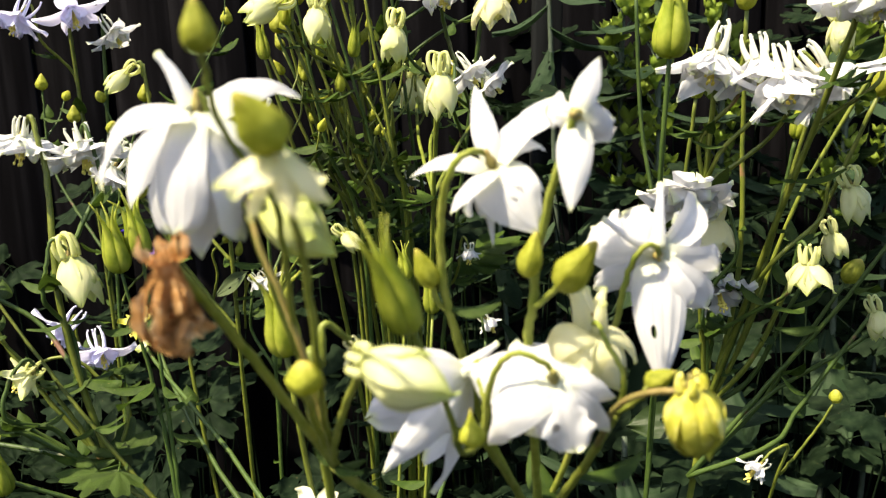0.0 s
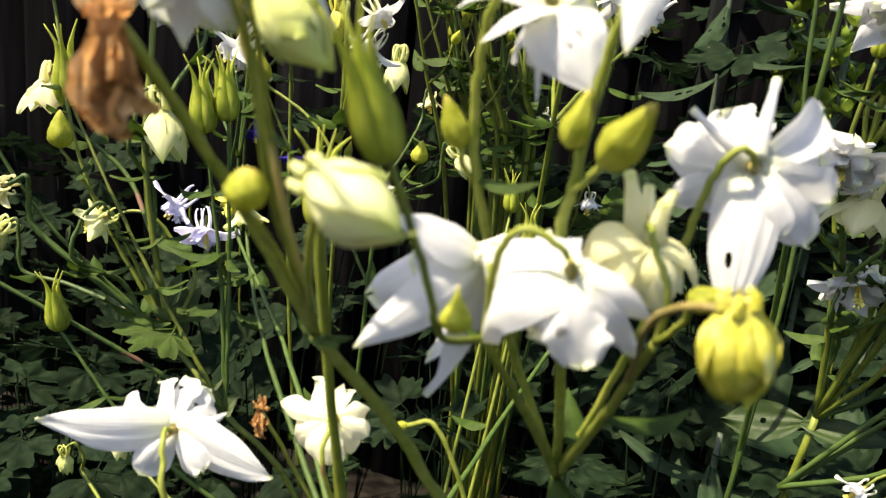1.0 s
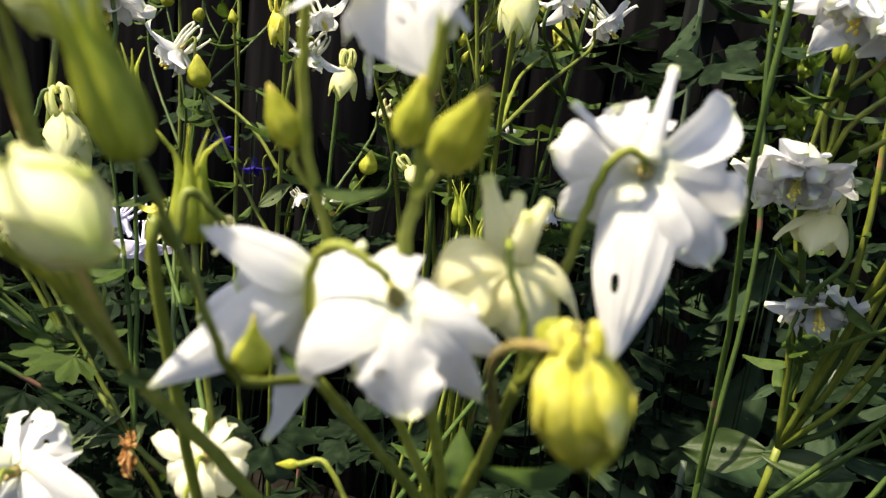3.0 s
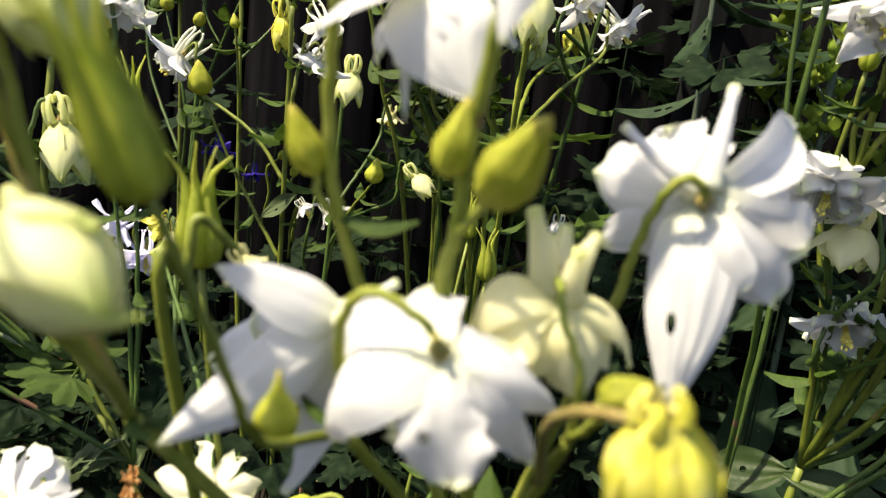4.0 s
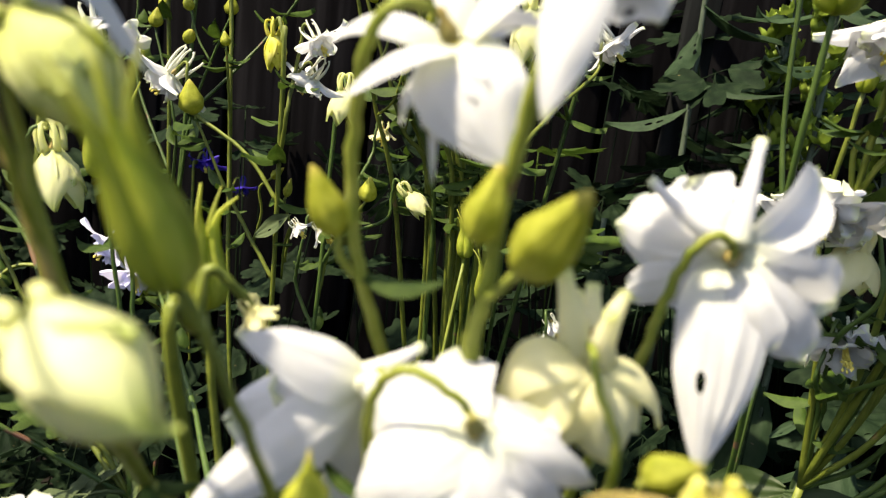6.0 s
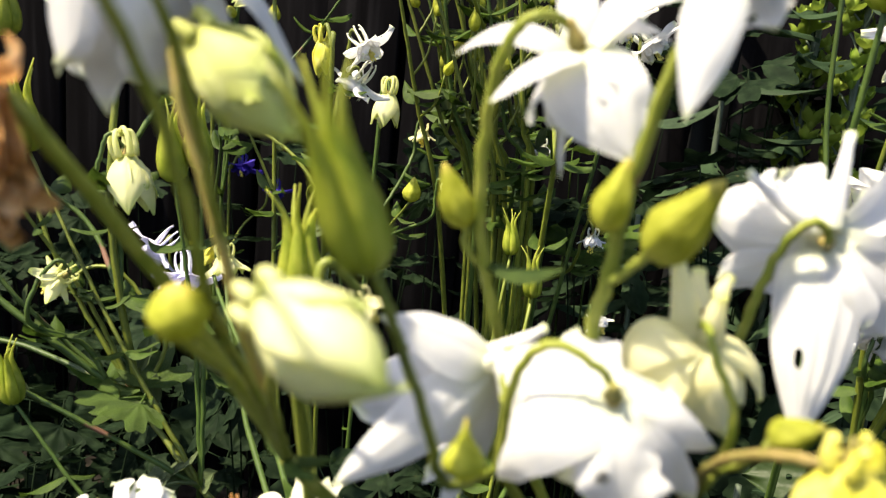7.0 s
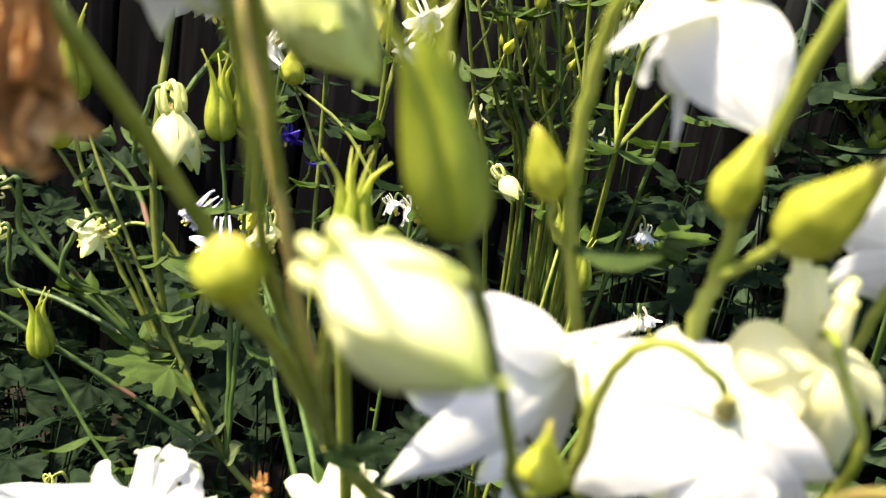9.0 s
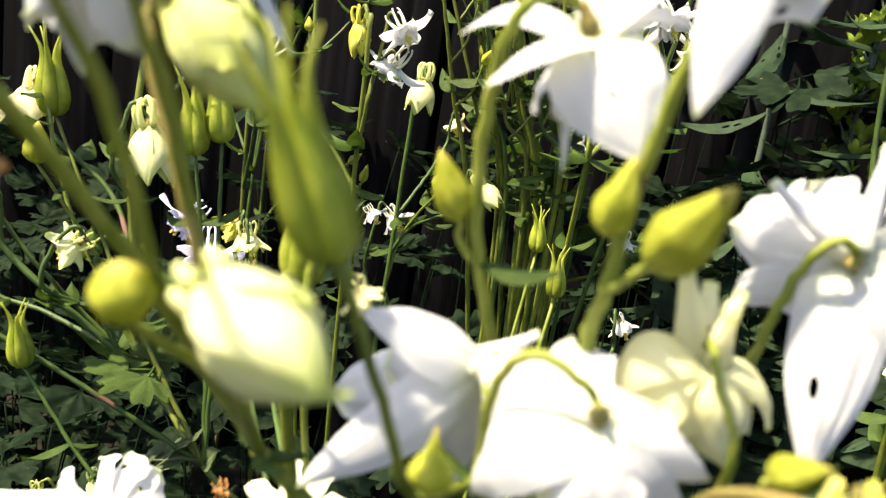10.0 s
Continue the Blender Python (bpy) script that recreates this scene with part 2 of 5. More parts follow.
def blade(bm, length, width, a0, a1, r0, shape="sepal", cup=0.0, ruffle=0.0, seed=0, nu=12, nv=8, bend=1.0, bites=(), torn=0.0, z0=0.0, warp=0.35):
    """A petal or sepal in a flower's frame: it starts r0 from the axis, leaves it at a0 degrees from the way the flower
    opens (-z) and turns to a1 degrees; half its width is width."""
    uv, al = layers(bm)
    rnd = random.Random(seed)
    ph = [rnd.uniform(0, 6.28) for _ in range(5)]
    rho, z = r0, z0
    rows = []
    for i in range(nu + 1):
        s = i / nu
        a = radians(a0 + (a1 - a0) * s ** bend)
        if i:
            rho += math.sin(a) * length / nu
            z -= math.cos(a) * length / nu
        if shape == "sepal":
            w = max(0.03, math.sin(math.pi * min(1, 0.10 + 0.90 * s) ** 0.92) ** 0.75) * (1 - 0.35 * max(0, s - 0.6) / 0.4)
            if s > 0.985:
                w = 0.02
        elif shape == "petal":
            w = (0.30 + 0.70 * min(1, s / 0.6) ** 0.8) * math.sqrt(max(0.0, 1 - max(0, (s - 0.55) / 0.45) ** 2.6)) + 0.03
        else:
            w = max(0.04, math.sin(math.pi * min(1.0, 0.06 + 0.94 * s)) ** 0.9)
        row = []
        for j in range(nv + 1):
            v = 2 * j / nv - 1
            off = cup * width * w * v * v
            off += ruffle * width * s * (math.sin(3.1 * v + ph[0] + 2 * s) * 0.5 + abs(v) * math.sin(6 * s + 4 * v + ph[1]) * 0.6 + 0.12 * math.sin(6 * v + ph[2]))
            off += 0.05 * width * math.cos(3 * math.pi * v) * (1 - s)
            off += warp * width * s * (noise.noise((1.7 * s + seed * 3.7, 1.1 * v, 0.5)) * 1.6 + 0.25 * noise.noise((3.5 * s, 2.2 * v + seed * 1.3, 2.5)))
            edge = 1 + 0.06 * noise.noise((7 * s, 2.2 * v, seed * 2.1)) + torn * (abs(v) > 0.7) * math.sin(23 * s + ph[3]) * 0.25
            x = rho + math.cos(a) * off
            zz = z + math.sin(a) * off
            if shape == "petal":
                k = (v * v * 0.16 + 0.05 * math.cos(9 * v + ph[4])) * length * s ** 3
                x -= math.sin(a) * k
                zz += math.cos(a) * k
            side = width * 0.35 * warp * s * noise.noise((seed * 1.9, 1.3 * s, 4.0)) * 2
            vert = bm.verts.new((x, width * w * v * edge + side, zz))
            vert[al] = s
            row.append(vert)
        rows.append(row)
    holes = {f for b in bites for f in bite(rows, *b)}
    for i in range(nu):
        for j in range(nv):
            if (i, j) in holes:
                continue
            f = bm.faces.new((rows[i][j], rows[i][j + 1], rows[i + 1][j + 1], rows[i + 1][j]))
            for lp, (b, c) in zip(f.loops, ((j, i), (j + 1, i), (j + 1, i + 1), (j, i + 1))):
                lp[uv].uv = (b / nv, c / nu)


def spur(bm, length, r0, hook=1.0, fat=0.0019, seed=0):
    """The hollow spur behind a petal, rising and curling inwards, with a knob at its tip."""
    rnd = random.Random(seed)
    k = length
    out = rnd.uniform(0.8, 1.3)
    pts = [(r0, 0, -0.001), (r0 + 0.16 * k * out, 0, 0.35 * k), (r0 + 0.18 * k * out, 0, 0.72 * k), (r0 + 0.06 * k, 0, 0.98 * k), (r0 - 0.10 * k * hook, 0, 0.95 * k), (r0 - 0.14 * k * hook, 0, 0.80 * k)]
    if hook < 0.4:
        lean = rnd.uniform(-0.12, 0.22)
        pts = [(r0, 0, -0.001), (r0 + (0.04 + 0.4 * lean) * k * out, 0, 0.4 * k), (r0 + (0.02 + 0.8 * lean) * k, 0, 0.8 * k), (r0 + (lean - 0.08) * k, 0.06 * k * rnd.uniform(-1, 1), k)]
    line = curve(pts, 14)
    tube(bm, line, [fat * (1 - 0.72 * (i / 14) ** 0.8) + (0.0003 if i > 12 else 0) for i in range(15)], 7, along=0.12)


KINDS = {
    # sepal: length, half width, a0, a1, cup; petal rings: count, length, half width, a0, a1, cup, ruffle; spur length
    "open": dict(sepal=(0.022, 0.0066, 68, 96, -0.35), rings=[(5, 0.014, 0.0058, 14, 30, 0.35, 0.2)], spur=0.015, stamens=True),
    "winged": dict(sepal=(0.0255, 0.0070, 40, 62, -0.35), rings=[(5, 0.017, 0.0070, 26, 40, 0.3, 0.3), (5, 0.013, 0.0056, 10, 26, 0.3, 0.3)], spur=0.0125, stamens=True),
    "double": dict(sepal=(0.024, 0.0100, 62, 94, -0.30), rings=[(5, 0.021, 0.0094, 52, 92, 0.15, 0.45), (5, 0.018, 0.0084, 34, 70, 0.25, 0.5), (5, 0.014, 0.0062, 12, 40, 0.3, 0.45)], spur=0.0, stamens=True),
    "frilled": dict(sepal=(0.020, 0.0062, 58, 92, -0.25), rings=[(5, 0.016, 0.0060, 40, 82, 0.2, 0.6), (5, 0.014, 0.0055, 20, 55, 0.25, 0.6)], spur=0.008, stamens=True),
    "knobbed": dict(sepal=(0.031, 0.0080, 52, -42, -0.50), rings=[(5, 0.018, 0.0064, 30, -12, -0.35, 0.05)], spur=0.0028, stamens=False),
    "half": dict(sepal=(0.023, 0.0078, 60, 8, -0.40), rings=[(5, 0.018, 0.0070, 30, -2, 0.3, 0.15)], spur=0.0092, stamens=True),
    "lantern": dict(sepal=(0.027, 0.0070, 44, -14, -0.50), rings=[(5, 0.018, 0.0064, 30, -12, -0.35, 0.05)], spur=0.0095, stamens=False),
    "small": dict(sepal=(0.013, 0.0036, 40, 62, -0.2), rings=[(5, 0.010, 0.0036, 12, 26, 0.3, 0.2)], spur=0.005, stamens=True),
}
_cache = {}


def flower_meshes(kind, mat, variant):
    key = (kind, mat.name, variant)
    if key not in _cache:
        k = KINDS[kind]
        rnd = random.Random(hash((len(kind), variant)) % 9973 + variant * 31)
        L, W, a0, a1, cup = k["sepal"]
        bm = bmesh.new()
        bites = [(rnd.uniform(7, 12), rnd.uniform(3, 7), 1.1, 0.9)] if variant % 3 == 2 and kind in ("open", "double", "frilled") else ()
        blade(bm, L * rnd.uniform(0.92, 1.1), W * rnd.uniform(0.9, 1.1), a0 + rnd.uniform(-8, 8), a1 + rnd.uniform(-14, 14), 0.0022, "sepal", cup, 0.16 if kind not in ("lantern", "knobbed") else 0.03, variant * 7 + 1, 18, 10, bites=bites, warp={"lantern": 0.10, "knobbed": 0.10, "half": 0.12}.get(kind, 0.42))
        out = [mesh_of("sepal", bm, mat)]
        for r, (count, pl, pw, p0, p1, pc, ruf) in enumerate(k["rings"]):
            bm = bmesh.new()
            blade(bm, pl * rnd.uniform(0.9, 1.12), pw, p0 + rnd.uniform(-5, 5), p1 + rnd.uniform(-10, 10), 0.0030 - 0.0006 * r, "petal", pc, ruf, variant * 13 + r, 14, 10, torn=0.6 if kind == "frilled" else 0.2, warp={"lantern": 0.10, "knobbed": 0.10, "half": 0.12}.get(kind, 0.42))
            if k["spur"] and r == 0:
                spur(bm, k["spur"] * rnd.uniform(0.9, 1.15), 0.0036, 2.0 if kind == "lantern" else 0.8 if kind == "knobbed" else 0.35 if kind == "half" else 0.3 if kind in ("frilled", "open", "winged") else rnd.uniform(0.2, 1.3), {"lantern": 0.0016, "knobbed": 0.0018, "half": 0.0022, "small": 0.0008, "winged": 0.0019}.get(kind, 0.0013), variant)
            out.append(mesh_of("petal", bm, mat))
        _cache[key] = out
    return _cache[key]


def stamen_mesh():
    if "stamen" not in _cache:
        bm = bmesh.new()
        rnd = random.Random(4)
        for i in range(22):
            a, t = rnd.uniform(0, 6.28), rnd.uniform(0.02, 0.22)
            tip = Vector((math.cos(a) * t, math.sin(a) * t, -1)) * rnd.uniform(0.009, 0.014)
            tube(bm, [Vector((math.cos(a) * 0.001, math.sin(a) * 0.001, 0)), tip * 0.6, tip], [0.00022, 0.0002, 0.00018], 4)
            tube(bm, [tip * 0.97, tip * 1.03, tip * 1.1], [0.0003, 0.0007, 0.0003], 5)
        _cache["stamen"] = mesh_of("stamen_tuft", bm, STAMEN)
    return _cache["stamen"]


def frame_for(at, axis, spin=0.0, size=1.0):
    """A flower's pose: at its joint with the stem, opening towards axis; spin 0 turns its first sepal downwards."""
    z = -Vector(axis).normalized()
    ref = Vector((0, 0, -1))
    x = ref - z * ref.dot(z)
    if x.length < 0.25:
        ref = Vector((0, -1, 0))
        x = ref - z * ref.dot(z)
    x.normalize()
    y = z.cross(x)
    m = Matrix((x, y, z)).transposed().to_4x4()
    return Matrix.Translation(at) @ m @ pose(0, 0, 0, 0, 0, spin) @ Matrix.Scale(size, 4)


def plant(base, label, category="columbine", group="columbine plants", name="columbine_plant"):
    root = new(name)
    root.empty_display_size = 0.02
    root.location = base
    return tagged(root, label, category, group)


def local(root, m):
    return Matrix.Translation(-root.location) @ m


def receptacle():
    if "receptacle" not in _cache:
        bm = bmesh.new()
        tube(bm, curve([(0, 0, 0.004), (0, 0, 0.001), (0, 0, -0.002)], 6), [0.0007, 0.0008, 0.0010, 0.0014, 0.0017, 0.0015, 0.0010], 8)
        _cache["receptacle"] = mesh_of("flower", bm, STEM_BROWN)
    return _cache["receptacle"]


def flower(root, kind, at, axis=(0, 0, -1), spin=0.0, size=1.0, mat=None, seed=0, label=""):
    """A flower under its plant: a green receptacle that carries sepals, rings of petals and stamens."""
    mat = mat or WHITE
    rnd = random.Random(seed * 17 + 5)
    receptacle()
    head = piece("flower", _cache["receptacle"], root, local(root, frame_for(at, axis, spin, size)), label)
    variant = rnd.randint(0, 5)
    for k in range(5):
        me = flower_meshes(kind, mat, (variant + k) % 6)[0]
        piece("sepal", me, head, pose(0, 0, 0, rnd.uniform(-6, 6), rnd.uniform(-9, 9), 72 * k + rnd.uniform(-7, 7)))
    rings = KINDS[kind]["rings"]
    for r in range(len(rings)):
        for k in range(rings[r][0]):
            me = flower_meshes(kind, mat, (variant + 2 * k + r) % 6)[1 + r]
            piece("petal", me, head, pose(0, 0, 0, rnd.uniform(-7, 7), rnd.uniform(-10, 10), 36 + 29 * r + 72 * k + rnd.uniform(-9, 9)))
    if KINDS[kind]["stamens"]:
        piece("stamen_tuft", stamen_mesh(), head, None, "yellow stamens")
    return head


def petal_shape(bm, base, tip, half, face, arch=0.1, cup=0.4, ruffle=0.2, shape="sepal", seed=0, nu=20, nv=12):
    """A petal from base to tip whose back turns to face: bowed along its length, cupped across, wavy towards its rim.
    Shapes: sepal (oval, pointed), petal (broad, rounded), chewed (ragged rim), holed (a sepal with one bite)."""
    uv, al = layers(bm)
    rnd = random.Random(seed * 7 + 3)
    ph = [rnd.uniform(0, 6.28) for _ in range(6)]
    x = tip - base
    ln = x.length
    x.normalize()
    z = (face - x * face.dot(x)).normalized()
    y = z.cross(x)
    skew = rnd.uniform(-0.12, 0.12)
    rows = []
    for i in range(nu + 1):
        s = i / nu
        if shape in ("sepal", "holed"):
            w = 2.05 * (s + 0.07) ** 0.5 * (1.0 - s) ** 0.95 + 0.015
        else:
            w = (0.42 + 0.58 * min(1, s / 0.62) ** 0.9) * math.sqrt(max(0.0, 1 - max(0, (s - 0.58) / 0.42) ** 2.6)) + 0.03
        mid = base + x * (ln * s) + z * (arch * ln * (math.sin(math.pi * s ** 0.9) - 0.35 * s * s)) + y * (skew * half * math.sin(math.pi * s))
        row = []
        for j in range(nv + 1):
            v = 2 * j / nv - 1
            off = -cup * half * w * v * v
            off += ruffle * half * s * (0.55 * math.sin(2.6 * v + ph[0] + 1.5 * s) + abs(v) ** 1.5 * (0.6 * math.sin(7 * s + 2.5 * v + ph[1]) + 0.35 * math.sin(15 * s + ph[2] + 3 * v)))
            off -= 0.10 * half * math.exp(-(v / 0.12) ** 2) * (1 - s)
            off += 0.028 * half * math.cos(5 * math.pi * v + ph[3]) * math.sin(math.pi * s)
            rim = 1 + 0.05 * noise.noise((4.0 * s, 1.3 * v, seed * 2.1)) * (1 + 3 * ruffle)
            back = 0.0
            if shape == "chewed":
                rim += 0.30 * max(-0.7, noise.noise((9.0 * s, 0.7 * v, seed * 3.3))) * abs(v)
                back = 0.16 * max(0, noise.noise((1.0, 3.2 * v, seed * 1.7))) * s ** 3
            elif shape == "petal":
                back = (0.035 * math.sin(4.2 * v + ph[4]) + 0.025 * math.sin(9 * v + ph[5])) * s ** 4
            vert = bm.verts.new(mid + y * (half * w * v * rim) + z * off - x * (ln * back))
            vert[al] = s
            row.append(vert)
        rows.append(row)
    gone = bite(rows, 18.5, 6.8, 1.8, 1.25) if shape == "holed" else bite(rows, rnd.uniform(10, 15), rnd.uniform(3, 9), rnd.uniform(0.7, 1.3), rnd.uniform(0.7, 1.2)) if shape == "chewed" else ()
    for i in range(nu):
        for j in range(nv):
            if (i, j) in gone:
                continue
            f = bm.faces.new((rows[i][j], rows[i][j + 1], rows[i + 1][j + 1], rows[i + 1][j]))
            for lp, (b, c) in zip(f.loops, ((j, i), (j + 1, i), (j + 1, i + 1), (j, i + 1))):
                lp[uv].uv = (b / nv, c / nu)


def bloom(root, at, axis, label, rows, mat, seed=0, stamens=True):
    """A flower whose petals differ: each row gives a petal's tip, half width, bow, cup, waviness and shape."""
    receptacle()
    m = frame_for(at, axis, 0, 1.0)
    head = piece("flower", _cache["receptacle"], root, local(root, m), label)
    inv = m.inverted()
    for k, (name, tip, half, arch, cup, ruffle, shape) in enumerate(rows):
        end = inv @ Vector(tip)
        out = Vector((end.x, end.y, 0)).normalized()
        base = out * 0.0018 + Vector((0, 0, -0.0008 - 0.0003 * (k % 4)))
        bm = bmesh.new()
        if shape == "spur":
            way = end - base
            line = curve([base, base + way * 0.5 + Vector((0, 0, arch * way.length)), end], 14)
            tube(bm, line, [half * (1 - 0.72 * (i / 14) ** 0.8) + (0.0003 if i > 12 else 0) for i in range(15)], 9)
        else:
            petal_shape(bm, base, end, half, Vector((0, 0, 1)) + out * 0.35, arch, cup, ruffle, shape, seed * 13 + k, *((32, 20) if shape == "holed" else (20, 12)))
        part(name, bm, mat, head, "long white sepal with one chewed hole" if shape == "holed" else "")
    if stamens:
        piece("stamen_tuft", stamen_mesh(), head, None, "yellow stamens")
    return head


def bud_mesh(style):
    if ("bud", style) not in _cache:
        bm = bmesh.new()
        n = 12
        line = [Vector((0.02 * math.sin(2.2 * i / n) * (i / n) * 0.5, 0, i / n)) for i in range(n + 1)]
        if style == "pointed":
            rad = [0.045 + 0.29 * math.sin(math.pi * (i / n) ** 0.62) ** 1.1 for i in range(n)] + [0.012]
        elif style == "onion":
            rad = [0.06, 0.20, 0.285, 0.315, 0.31, 0.28, 0.225, 0.165, 0.115, 0.08, 0.055, 0.035, 0.012]
        else:
            rad = [0.06 + 0.40 * math.sin(math.pi * (i / n) ** 0.85) ** 0.7 for i in range(n)] + [0.03]
        tube(bm, line, rad, 20, -0.08)
        for v in bm.verts:
            d = 0.028 * noise.noise(v.co * 5) + 0.012 * noise.noise(v.co * 13)
            v.co.x += d * v.co.x / 0.3
            v.co.y += d * v.co.y / 0.3
        _cache["bud", style] = mesh_of("bud", bm, BUD)
    return _cache["bud", style]


def bud(root, base, tip, style="pointed", label="", fat=1.0):
    base, tip = Vector(base), Vector(tip)
    d = tip - base
    m = Matrix.Translation(base) @ d.to_track_quat("Z", "Y").to_matrix().to_4x4() @ Matrix.Diagonal((d.length * fat, d.length * fat, d.length, 1))
    return piece("bud", bud_mesh(style), root, local(root, m), label)


def follicle_mesh(variant):
    if ("follicle", variant) not in _cache:
        bm = bmesh.new()
        rnd = random.Random(variant)
        lean = rnd.uniform(0.9, 1.5)
        pts = [(0.02, 0, 0), (0.105, 0, 0.10), (0.135, 0, 0.26), (0.115, 0, 0.45), (0.092 * lean, 0, 0.61), (0.130 * lean, 0, 0.76), (0.25 * lean, rnd.uniform(-0.10, 0.10), rnd.uniform(0.88, 1.05))]
        rad = [0.03, 0.090, 0.122, 0.130, 0.122, 0.106, 0.088, 0.070, 0.053, 0.037, 0.024, 0.015, 0.009]
        tube(bm, curve(pts, 12), rad, 12, 0.10)
        _cache["follicle", variant] = mesh_of("follicle", bm, POD)
    return _cache["follicle", variant]


def seed_pod(root, base, tip, label="", seed=0, fat=0.6):
    """Five upright follicles grown together, each ending in a thin style."""
    base, tip = Vector(base), Vector(tip)
    d = tip - base
    m = Matrix.Translation(base) @ d.to_track_quat("Z", "Y").to_matrix().to_4x4() @ Matrix.Diagonal((d.length * fat, d.length * fat, d.length, 1))
    if "podfoot" not in _cache:
        bm = bmesh.new()
        tube(bm, [Vector((0, 0, z)) for z in (-0.03, 0.0, 0.04, 0.10)], [0.035, 0.06, 0.075, 0.05], 10)
        _cache["podfoot"] = mesh_of("seed_pod", bm, POD)
    head = piece("seed_pod", _cache["podfoot"], root, local(root, m), label)
    for k in range(5):
        piece("follicle", follicle_mesh((seed + k) % 5), head, pose(0, 0, 0, 0, 0, 72 * k + 11 * seed))
    return head


def stem(root, pts, r0=0.0014, r1=0.0010, mat=None, n=None, name="stem", sides=8):
    n = n or 8 * (len(pts) - 1)
    bm = bmesh.new()
    line = curve([Vector(p) - root.location for p in pts], n)
    rnd = random.Random(int(abs(line[0].x) * 1e5) + n)
    line = [p + Vector((rnd.uniform(-1, 1), rnd.uniform(-1, 1), 0)) * 0.0003 for p in line]
    tube(bm, line, [(r0 + (r1 - r0) * i / n) * (1 + 0.06 * math.sin(i * 2.3)) for i in range(n + 1)], sides)
    return part(name, bm, mat or STEM, root)


def narrow_leaf_mesh(variant):
    if ("narrow", variant) not in _cache:
        rnd = random.Random(variant + 70)
        bm = bmesh.new()
        blade(bm, 1.0, 0.17 + 0.06 * rnd.random(), 60, 60 + rnd.uniform(-20, 50), 0.0, "leaf", -0.5, 0.12, variant, 10, 4)
        _cache["narrow", variant] = mesh_of("stem_leaf", bm, LEAF_LIGHT)
    return _cache["narrow", variant]


def stem_leaf(root, at, toward, length=0.02, seed=0):
    """A small lance-shaped leaf at a joint of a stem; its stalk end is at the joint."""
    rnd = random.Random(seed)
    a = math.degrees(math.atan2(toward[1], toward[0]))
    m = Matrix.Translation(at) @ pose(0, 0, 0, rnd.uniform(-20, 20), -30 + rnd.uniform(-25, 20), a) @ Matrix.Scale(length, 4)
    return piece("stem_leaf", narrow_leaf_mesh(seed % 5), root, local(root, m))


def pointed_leaf(root, base, tip, wide=0.2, mat=None, seed=0, face=(0.1, -0.7, 0.7), bites=()):
    """A narrow oval leaf from base to tip whose upper side turns to face."""
    base, tip = Vector(base), Vector(tip)
    x = (tip - base).normalized()
    y = Vector(face).cross(x).normalized()
    bm = bmesh.new()
    blade(bm, (tip - base).length, (tip - base).length * wide, 86, 100, 0.0, "leaf", 0.35, 0.14, seed, 32, 16, warp=0.25, bites=bites, torn=0.06)
    m = Matrix((x, y, x.cross(y))).transposed().to_4x4()
    return part("leaf", bm, mat or LEAF_LIGHT, root, "", local(root, Matrix.Translation(base) @ m))


def leaflet_mesh(variant, mat):
    """A fan-shaped leaflet cut into three lobes with rounded teeth, its stalk end at the origin and pointing along +x."""
    key = ("leaflet", variant, mat.name)
    if key not in _cache:
        rnd = random.Random(variant * 3 + 1)
        bm = bmesh.new()
        uv, al = layers(bm)
        nt, nr = 36, 6
        deep, ph = rnd.uniform(0.36, 0.56), rnd.uniform(-0.2, 0.2)
        cup, fold = rnd.uniform(-0.15, 0.25), rnd.uniform(0.0, 0.3)
        centre = bm.verts.new((0, 0, 0))
        rows = []
        bite = rnd.randint(0, nt - 4) if variant % 3 == 0 else -9
        for i in range(1, nr + 1):
            row = []
            for j in range(nt + 1):
                u = 2 * j / nt - 1
                th = u * 1.45
                lobe = abs(math.sin(1.5 * math.pi * (u + ph * (1 - abs(u))) + math.pi / 2)) ** 0.7
                r = (0.62 + 0.38 * math.cos(th * 0.9)) * (1 - deep * (1 - lobe)) * (1 + 0.10 * math.sin(21 * u + variant) * (i / nr) ** 2)
                if bite <= j < bite + 4 and i == nr:
                    r *= 0.8
                s = i / nr
                x, y = r * s * math.cos(th), r * s * math.sin(th) * 0.95
                z = cup * (x * x + y * y) - fold * abs(y) + 0.035 * math.sin(9 * th + variant) * s + 0.06 * noise.noise((x * 3 + variant * 5, y * 3, 0))
                v = bm.verts.new((x, y, z))
                v[al] = s
                row.append(v)
            rows.append(row)
        for j in range(nt):
            bm.faces.new((centre, rows[0][j], rows[0][j + 1]))
            for i in range(nr - 1):
                bm.faces.new((rows[i][j], rows[i + 1][j], rows[i + 1][j + 1], rows[i][j + 1]))
        _cache[key] = mesh_of("leaflet", bm, mat)
    return _cache[key]


